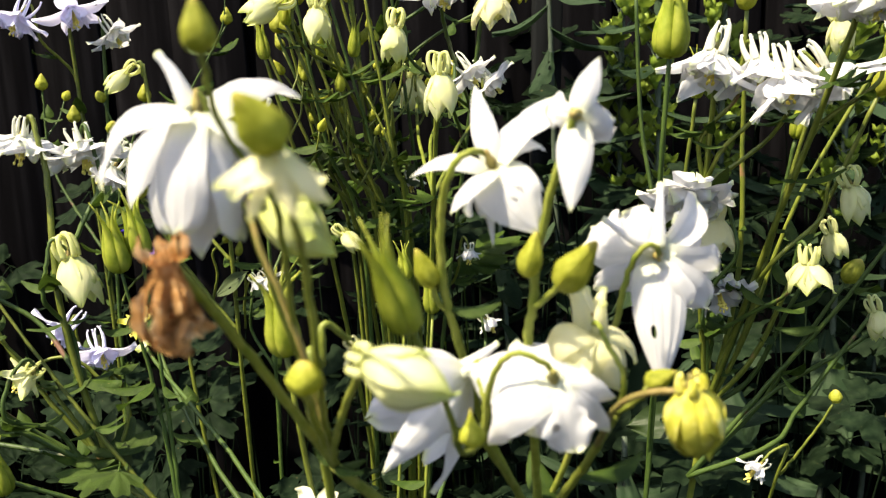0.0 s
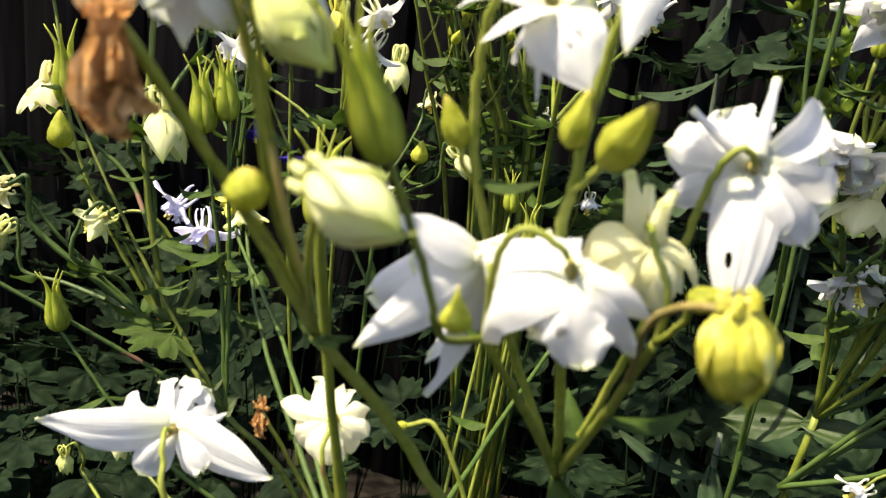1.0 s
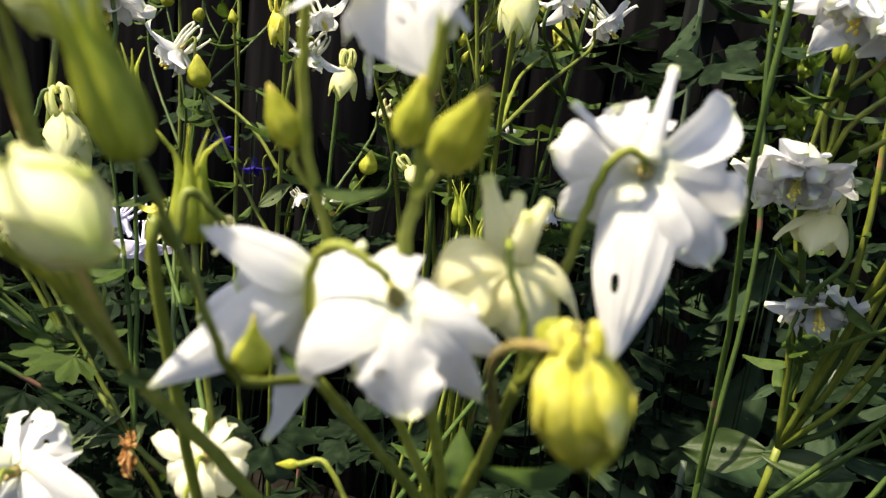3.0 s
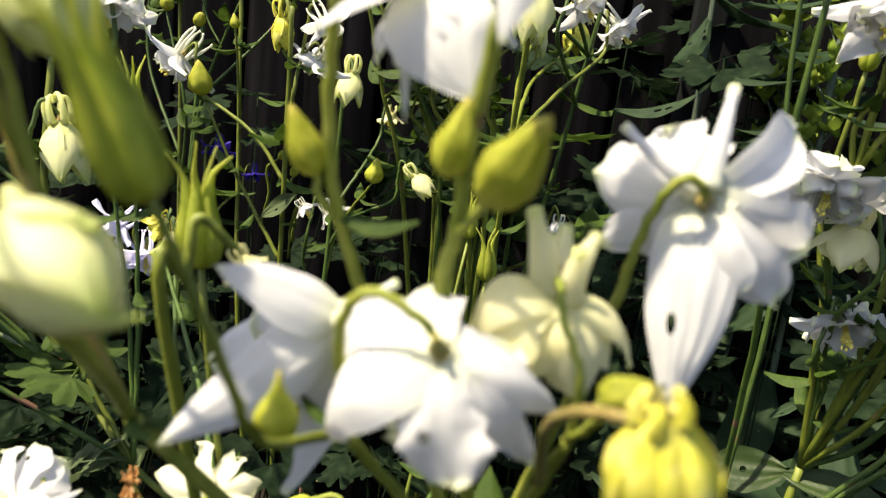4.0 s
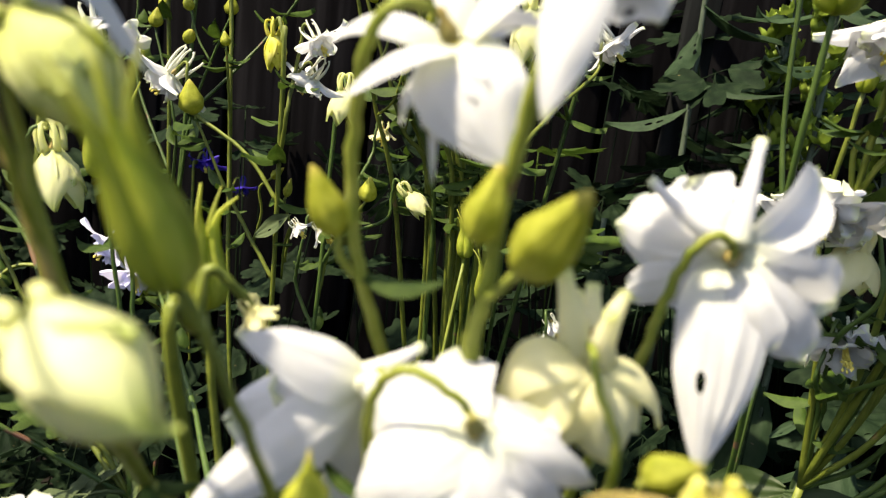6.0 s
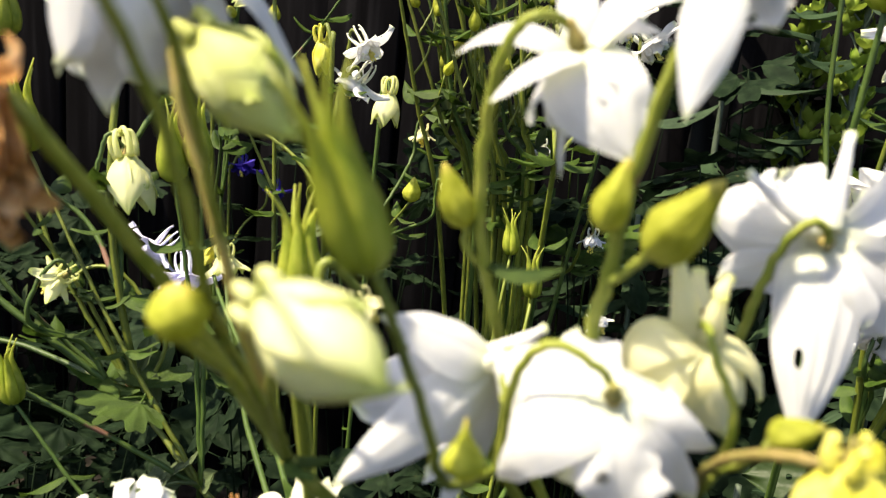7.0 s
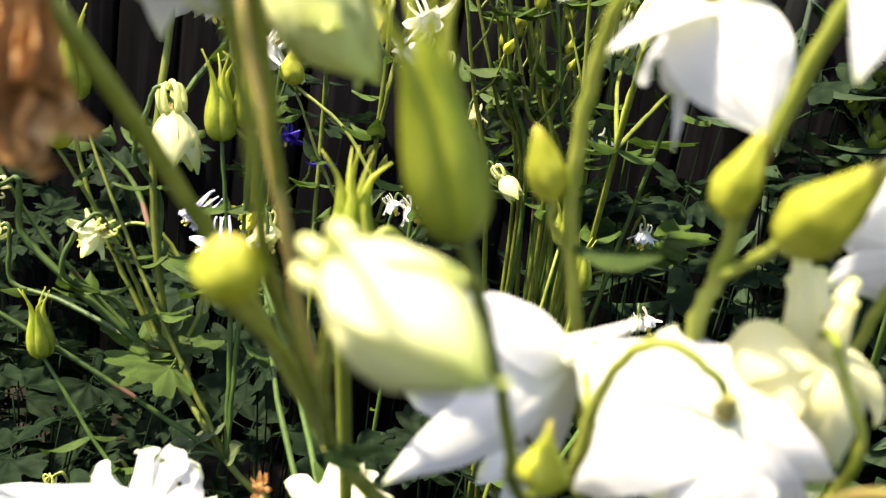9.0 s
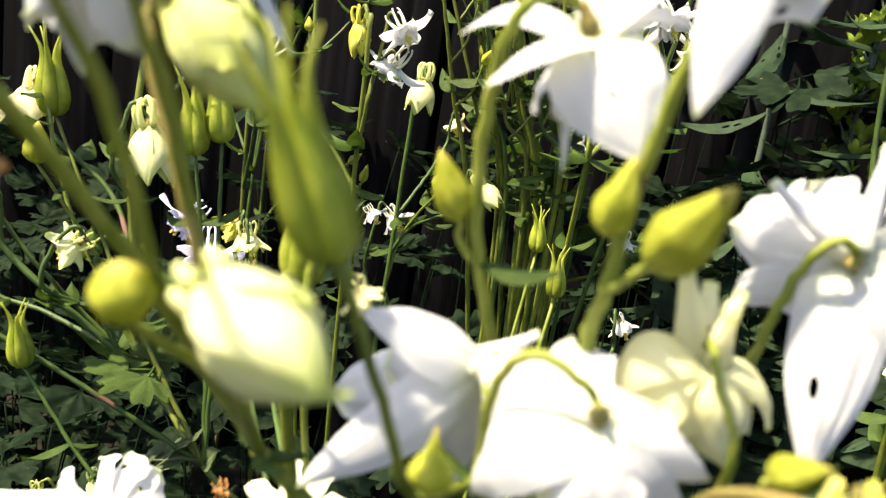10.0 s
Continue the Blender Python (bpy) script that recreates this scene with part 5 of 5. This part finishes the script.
stem(E, [(0.205, 0.50, 0.36), (0.2078, 0.4600, 0.4619), (0.2123, 0.4550, 0.4866), (0.2003, 0.4500, 0.4857), (0.1940, 0.4500, 0.4779)], 0.0011, 0.0007, STEM, 24)
stem(E, [(0.2103, 0.4600, 0.4656), (0.2238, 0.4550, 0.4899), (0.2358, 0.4500, 0.5161)], 0.0009, 0.0007, STEM, 12)
bud(E, (0.2359, 0.4500, 0.5154), (0.2360, 0.4500, 0.5238), "round", "", 0.9)
stem(E, [E_FOOT, (0.172, 0.565, 0.25), EJ], 0.0030, 0.0024, STEM, 16)
stem(E, [(0.150, 0.585, 0.0), (0.147, 0.560, 0.30), (0.153, 0.548, 0.428), (0.159, 0.554, 0.576), (0.147, 0.565, 0.670), (0.140, 0.560, 0.760)], 0.0021, 0.0013, STEM_SHADED, 30)
FAN = [
    [(0.201, 0.534, 0.533), (0.204, 0.526, 0.593), (0.201, 0.523, 0.667), (0.196, 0.512, 0.742)],
    [(0.211, 0.534, 0.545), (0.221, 0.521, 0.594), (0.230, 0.512, 0.665)],
    [(0.219, 0.538, 0.497), (0.234, 0.526, 0.542), (0.258, 0.517, 0.604)],
    [(0.221, 0.530, 0.478), (0.238, 0.518, 0.518), (0.265, 0.508, 0.572)],
    [(0.194, 0.556, 0.531), (0.175, 0.556, 0.611), (0.178, 0.548, 0.690)],
    [(0.221, 0.501, 0.465), (0.237, 0.497, 0.494), (0.275, 0.488, 0.560)],
    [(0.214, 0.520, 0.520), (0.232, 0.500, 0.590), (0.262, 0.480, 0.690)],
    [(0.225, 0.515, 0.505), (0.256, 0.495, 0.560), (0.300, 0.478, 0.640)],
    [(0.208, 0.530, 0.525), (0.222, 0.515, 0.610), (0.242, 0.492, 0.735)],
    [(0.228, 0.525, 0.490), (0.270, 0.505, 0.530), (0.330, 0.490, 0.590)],
    [(0.216, 0.540, 0.530), (0.240, 0.530, 0.620), (0.285, 0.515, 0.720)],
]
for k, line in enumerate(FAN):
    # the low outer stems get the green with shade painted in
    stem(E, [(0.1759, 0.5300, 0.4285) if k in (3, 5, 7, 9) else EJ, *line], 0.0023 - 0.00006 * k, 0.0013, STEM_SHADED if k in (1, 2, 3, 5, 7, 9) else STEM, 26)
    tip = Vector(line[-1])
    rise = (tip - Vector(line[-2])).normalized()
    for q in range(1, 3):
        joint = Vector(line[0]).lerp(Vector(line[1]), 0.25 + 0.5 * q)
        a = 2.0 * q + k
        stem_leaf(E, joint, (math.cos(a), math.sin(a)), 0.016 + 0.004 * (k % 4), k + q)
    if k % 3 == 0:
        bud(E, tip, tip + rise * 0.018, "round", "", 0.75)
    elif k % 3 == 1:
        seed_pod(E, tip, tip + rise * 0.034, seed=k % 5)
    else:
        flower(E, "lantern", tip, (0.3, 0, -1), 20 * k, 0.85, PALE, k)
for base, tip, wide, mat, face in (
    ((0.1876, 0.5550, 0.4639), (0.1427, 0.5750, 0.4456), 0.26, LEAF_BROAD, (-0.1, -0.75, 0.6)),
    ((0.1848, 0.5500, 0.4646), (0.2379, 0.5350, 0.4653), 0.17, LEAF_BROAD, (0.1, -0.6, 0.8)),
    ((0.1891, 0.5500, 0.4637), (0.2044, 0.5700, 0.4840), 0.16, LEAF_BROAD, (0.1, -0.4, 0.9)),
    ((0.1554, 0.5000, 0.6173), (0.1871, 0.5000, 0.6301), 0.10, LEAF_GREY, (0.1, -0.8, 0.5)),
    ((0.1930, 0.5200, 0.5650), (0.1600, 0.5200, 0.5935), 0.20, LEAF_GREY, (0.0, -0.6, 0.8)),
    ((0.1733, 0.5600, 0.4927), (0.1905, 0.5600, 0.5072), 0.14, LEAF_GREY, (0.0, -0.5, 0.8))):
    pointed_leaf(E, base, tip, wide, mat, int(1000 * base[0]), face, [(15, 7.5, 1.3, 1.1)] if mat is LEAF_BROAD else [(10, 5, 1.6, 0.9), (22, 10, 1.2, 0.8)])
seed_pod(E, (0.130, 0.435, 0.716), (0.132, 0.433, 0.760), "large green seed pod", 3, 0.85)
stem(E, [(0.150, 0.585, 0.0), (0.155, 0.57, 0.35), (0.146, 0.51, 0.53), (0.131, 0.452, 0.64), (0.130, 0.435, 0.718)], 0.0020, 0.0013, STEM_SHADED, 30)

F_FOOT = (-0.02, 0.47, 0.0)
F = plant(F_FOOT, "columbine with stems leaning over, seed pods and pale flowers")
LOW = (-0.141, 0.418, 0.462)
MID = (-0.182, 0.429, 0.495)
stem(F, [F_FOOT, (-0.05, 0.45, 0.25), (-0.10, 0.43, 0.41), LOW, MID], 0.0020, 0.0015, n=30)
nodding(F, MID, [
    ("lantern", (-0.190, 0.428, 0.622), (0.25, -0.1, -1), 1.2, PALE, "pale yellow flower with curled spurs"),
    ("half", (-0.265, 0.440, 0.628), (-0.1, 0, -1), 1.0, CREAM, "cream half-open flower"),
    ("frilled", (-0.215, 0.446, 0.686), (-0.2, -0.1, -1), 1.15, WHITE, "white flower in a cluster"),
    ("frilled", (-0.190, 0.460, 0.680), (0.2, -0.2, -0.9), 1.25, WHITE, "white flower in a cluster"),
    ("small", (-0.206, 0.404, 0.566), (-0.7, -0.1, -0.6), 1.0, PALE, "small pale green flower"),
    ("small", (-0.262, 0.400, 0.575), (-0.8, 0, -0.3), 1.1, CREAM, "small cream flower"),
    ("lantern", (-0.290, 0.43, 0.540), (-0.6, 0, -0.6), 0.9, PALE, "pale yellow flower"),
], branch=STEM_SHADED)
for k, (tip, ln) in enumerate((((-0.249, 0.436, 0.617), 0.044), ((-0.262, 0.44, 0.672), 0.040), ((-0.216, 0.381, 0.510), 0.032), ((-0.160, 0.420, 0.615), 0.038), ((-0.150, 0.425, 0.622), 0.036), ((-0.236, 0.41, 0.597), 0.0))):
    upright(F, tip, (LOW, MID, (-0.10, 0.40, 0.40), LOW, LOW, MID)[k], 0.0009, STEM_SHADED if k in (2, 3, 4) else STEM, seed=k + 21)
    if ln:
        seed_pod(F, tip, Vector(tip) + Vector((-0.004, -0.002, ln)), "green seed pod with spread styles", k, 0.72)
    else:
        bud(F, tip, Vector(tip) + Vector((0, 0, 0.02)), "pointed", "", 0.9)
stem(F, [MID, (-0.216, 0.421, 0.524), (-0.244, 0.412, 0.553), (-0.264, 0.405, 0.585), (-0.285, 0.398, 0.625)], 0.0013, 0.0009, STEM_SHADED, n=24)
stem(F, [LOW, (-0.178, 0.403, 0.488), (-0.214, 0.389, 0.511), (-0.250, 0.374, 0.534), (-0.30, 0.36, 0.57)], 0.0014, 0.0010, STEM_SHADED, n=24)
stem(F, [MID, (-0.1734, 0.4400, 0.5298), (-0.1880, 0.4400, 0.5486), (-0.1999, 0.4380, 0.5611), (-0.2132, 0.4360, 0.5617), (-0.2211, 0.4320, 0.5564), (-0.2227, 0.4300, 0.5543)], 0.0012, 0.0009, n=30)
bud(F, (-0.2221, 0.4300, 0.5550), (-0.2265, 0.4280, 0.5465), "pointed", "drooping slender bud", 0.6)
for k, (base, tip, wide) in enumerate((
    ((-0.187, 0.433, 0.509), (-0.178, 0.434, 0.532), 0.20), ((-0.176, 0.430, 0.492), (-0.173, 0.431, 0.514), 0.20),
    ((-0.191, 0.431, 0.510), (-0.198, 0.431, 0.519), 0.24), ((-0.182, 0.429, 0.497), (-0.190, 0.416, 0.489), 0.30),
    ((-0.150, 0.420, 0.470), (-0.162, 0.408, 0.458), 0.28), ((-0.141, 0.418, 0.462), (-0.128, 0.410, 0.478), 0.26),
    ((-0.236, 0.414, 0.545), (-0.230, 0.410, 0.557), 0.16), ((-0.214, 0.389, 0.511), (-0.222, 0.385, 0.522), 0.16))):
    pointed_leaf(F, base, tip, wide, LEAF_PALE, k + 3)
lobed_leaf(F, (-0.177, 0.428, 0.489), (-0.172, 0.417, 0.506), 0.025, LEAF_FRESH, 7, 205)
lobed_leaf(F, (-0.143, 0.418, 0.464), (-0.152, 0.402, 0.470), 0.024, LEAF_PALE, 8, 170)

G = plant((-0.03, 0.40, 0.0), "young columbine with spiky green pods")
for k, (tip, ln) in enumerate((((-0.051, 0.303, 0.607), 0.036), ((0.00, 0.56, 0.545), 0.032), ((-0.02, 0.60, 0.560), 0.03))):
    upright(G, tip, (-0.03, 0.40, 0.0), 0.0012, seed=k + 61, leaves=3)
    seed_pod(G, tip, Vector(tip) + Vector((-0.003, 0, ln)), "bright green spiky seed pod", k + 1, 0.75)
nodding(G, (-0.03, 0.40, 0.0), [
    ("small", (-0.020, 0.262, 0.624), (0.5, 0.2, -0.8), 0.5, CREAM, "withering flower with a long spur"),
    ("small", (-0.188, 0.531, 0.550), (0.3, 0, -0.9), 1.3, PALE, "small yellow flower with open spurs"),
    ("small", (-0.20, 0.54, 0.553), (-0.5, 0, -0.7), 1.0, YELLOW, "small yellow flower"),
    ("small", (0.04, 0.62, 0.520), (0.5, 0, -0.7), 0.9, WHITE, "faded white flower"),
], branch=STEM_SHADED)

H = plant((-0.34, 0.78, 0.0), "lilac columbine in front of the fence")
h_lines = nodding(H, (-0.34, 0.78, 0.0), [
    ("open", (-0.330, 0.700, 0.500), (-0.4, -0.4, -0.5), 1.3, LILAC, "pale lilac flower"),
    ("open", (-0.285, 0.660, 0.492), (0.3, -0.4, -0.7), 1.2, LILAC, "pale lilac flower"),
    ("open", (-0.305, 0.732, 0.775), (0.3, -0.3, -0.8), 1.3, LILAC, "pale lilac flower"),
    ("open", (-0.345, 0.722, 0.770), (-0.4, -0.3, -0.8), 1.3, LILAC, "pale lilac flower"),
    ("open", (-0.275, 0.74, 0.755), (0.5, -0.2, -0.8), 1.1, WHITE, "white flower"),
])
for k in range(4):
    rnd = random.Random(k + 30)
    tip = (-0.37 + 0.06 * k, 0.78 + rnd.uniform(-0.06, 0.08), rnd.uniform(0.66, 0.82))
    upright(H, tip, branch_point(h_lines, tip, 0.16), 0.0010, STEM_SHADED, 3, k + 5, 0.03, 1.4, 1)
    bud(H, tip, Vector(tip) + Vector((0.001, 0, 0.016)), "pointed")

I = plant((-0.40, 1.03, 0.0), "dark blue columbine against the fence")
nodding(I, (-0.40, 1.03, 0.0), [("open", (-0.400, 1.004, 0.528), (0.1, -0.4, -0.8), 1.05, BLUE, "deep blue flower"), ("open", (-0.36, 1.02, 0.50), (0.1, -0.2, -0.8), 0.8, BLUE, "deep blue flower")])


# ---- grey-green leafy herb with star-shaped calyces ----
def star_mesh():
    if "star" not in _cache:
        bm = bmesh.new()
        for k in range(5):
            b2 = bmesh.new()
            blade(b2, 0.011, 0.0034, 120, 165, 0.0022, "leaf", 0.5, 0.05, k, 6, 4)
            b2.transform(Matrix.Rotation(radians(72 * k), 4, "Z"))
            me = bpy.data.meshes.new("tmp")
            b2.to_mesh(me)
            b2.free()
            bm.from_mesh(me)
            bpy.data.meshes.remove(me)
        tube(bm, [Vector((0, 0, z)) for z in (-0.004, 0, 0.004, 0.008)], [0.001, 0.003, 0.0034, 0.001], 8)
        _cache["star"] = mesh_of("calyx", bm, CALYX)
    return _cache["star"]


def big_leaf_mesh(variant):
    if ("big", variant) not in _cache:
        rnd = random.Random(variant + 11)
        bm = bmesh.new()
        bites = [(6 + 3.2 * q + rnd.uniform(-1, 1), rnd.choice((3.5, 10.5)) + rnd.uniform(-1.5, 1.5), rnd.uniform(0.8, 1.5), rnd.uniform(0.7, 1.4)) for q in range(3 if variant % 2 else 1)]
        blade(bm, 1.0, rnd.uniform(0.11, 0.18), 60, rnd.uniform(75, 105), 0.0, "leaf", -0.35, 0.25, variant, 28, 14, bites=bites, torn=0.35 if variant % 2 else 0.12)
        _cache["big", variant] = mesh_of("leaf", bm, LEAF_GREY)
    return _cache["big", variant]


def herb(base, height, seed, label, stars=True):
    root = plant(base, label, "herb", "leafy herbs", "leafy_herb")
    rnd = random.Random(seed)
    b = Vector(base)
    top = b + Vector((rnd.uniform(-0.02, 0.02), rnd.uniform(-0.02, 0.02), height))
    stem(root, [b, b.lerp(top, 0.5) + Vector((0.004, 0, 0)), top], 0.0038, 0.0026, STEM_GREY, 24, sides=9)
    for k in range(24):
        s = 0.30 + 0.66 * k / 24
        at = b.lerp(top, s)
        a = k * 137.5 + rnd.uniform(-20, 20)
        ln = (0.15 - 0.07 * s) * rnd.uniform(0.8, 1.25)
        piece("leaf", big_leaf_mesh((k + seed) % 5), root, local(root, Matrix.Translation(at) @ pose(0, 0, 0, rnd.uniform(-15, 15), rnd.uniform(-30, 25), a) @ Matrix.Scale(ln, 4)))
        if stars and s > 0.62:
            for q in range(3):
                a2 = radians(a + 60 + 110 * q)
                out = at + Vector((math.cos(a2) * 0.014, math.sin(a2) * 0.014, 0.008 + 0.008 * q))
                stem(root, [at, at.lerp(out, 0.5) + Vector((0, 0, 0.002)), out], 0.0011, 0.0009, STEM_GREY, 6, "side_stalk", 5)
                piece("calyx", star_mesh(), root, local(root, Matrix.Translation(out) @ pose(0, 0, 0, rnd.uniform(-25, 25), rnd.uniform(-25, 25), rnd.uniform(0, 90)) @ Matrix.Scale(rnd.uniform(1.2, 1.7), 4)))
    return root


herb((0.140, 0.90, 0), 0.86, 1, "tall grey-green herb with a pale smooth stem", False)
herb((0.200, 0.95, 0), 0.90, 2, "leafy herb with star-shaped green calyces")
herb((0.245, 0.88, 0), 0.84, 3, "leafy herb with star-shaped green calyces")
herb((0.32, 0.92, 0), 0.92, 4, "leafy herb with star-shaped green calyces")
herb((0.42, 0.85, 0), 0.86, 5, "leafy herb with star-shaped green calyces")
herb((0.52, 0.95, 0), 0.90, 6, "leafy herb with star-shaped green calyces")
herb((0.26, 0.70, 0), 0.48, 7, "grey-green herb with broad holed leaves", False)
herb((0.08, 0.86, 0), 0.55, 8, "grey-green herb with broad leaves", False)
herb((0.16, 0.66, 0), 0.40, 9, "grey-green herb with broad holed leaves", False)


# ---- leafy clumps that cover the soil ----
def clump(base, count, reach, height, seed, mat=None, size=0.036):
    root = plant(base, "low clump of lobed columbine leaves, green darkened for shade", "columbine", "leaf clumps", "leaf_clump")
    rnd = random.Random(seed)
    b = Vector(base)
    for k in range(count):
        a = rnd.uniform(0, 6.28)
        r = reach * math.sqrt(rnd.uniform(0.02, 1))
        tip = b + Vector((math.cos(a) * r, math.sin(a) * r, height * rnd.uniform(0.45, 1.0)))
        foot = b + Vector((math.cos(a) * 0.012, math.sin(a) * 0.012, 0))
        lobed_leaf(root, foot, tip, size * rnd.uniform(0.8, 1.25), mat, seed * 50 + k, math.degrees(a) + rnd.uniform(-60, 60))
    return root


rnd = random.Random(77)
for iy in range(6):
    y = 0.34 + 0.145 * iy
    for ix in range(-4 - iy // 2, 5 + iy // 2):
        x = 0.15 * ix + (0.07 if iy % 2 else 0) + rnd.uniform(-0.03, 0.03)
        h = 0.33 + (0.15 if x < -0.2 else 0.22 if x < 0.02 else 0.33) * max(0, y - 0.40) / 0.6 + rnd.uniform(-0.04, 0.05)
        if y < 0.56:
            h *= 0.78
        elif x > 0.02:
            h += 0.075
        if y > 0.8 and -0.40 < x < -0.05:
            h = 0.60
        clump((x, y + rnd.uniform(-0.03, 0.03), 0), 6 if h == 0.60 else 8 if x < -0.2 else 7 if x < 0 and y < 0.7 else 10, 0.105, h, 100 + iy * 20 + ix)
# low clumps below the view, added for the shade they cast
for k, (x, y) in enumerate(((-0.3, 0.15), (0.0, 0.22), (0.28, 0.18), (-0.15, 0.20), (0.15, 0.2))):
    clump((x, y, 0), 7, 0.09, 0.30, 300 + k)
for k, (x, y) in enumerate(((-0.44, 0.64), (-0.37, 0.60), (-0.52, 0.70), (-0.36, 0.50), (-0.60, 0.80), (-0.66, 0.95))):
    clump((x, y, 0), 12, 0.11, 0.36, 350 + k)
# unseen clumps added on the sun side to shade the low leaves
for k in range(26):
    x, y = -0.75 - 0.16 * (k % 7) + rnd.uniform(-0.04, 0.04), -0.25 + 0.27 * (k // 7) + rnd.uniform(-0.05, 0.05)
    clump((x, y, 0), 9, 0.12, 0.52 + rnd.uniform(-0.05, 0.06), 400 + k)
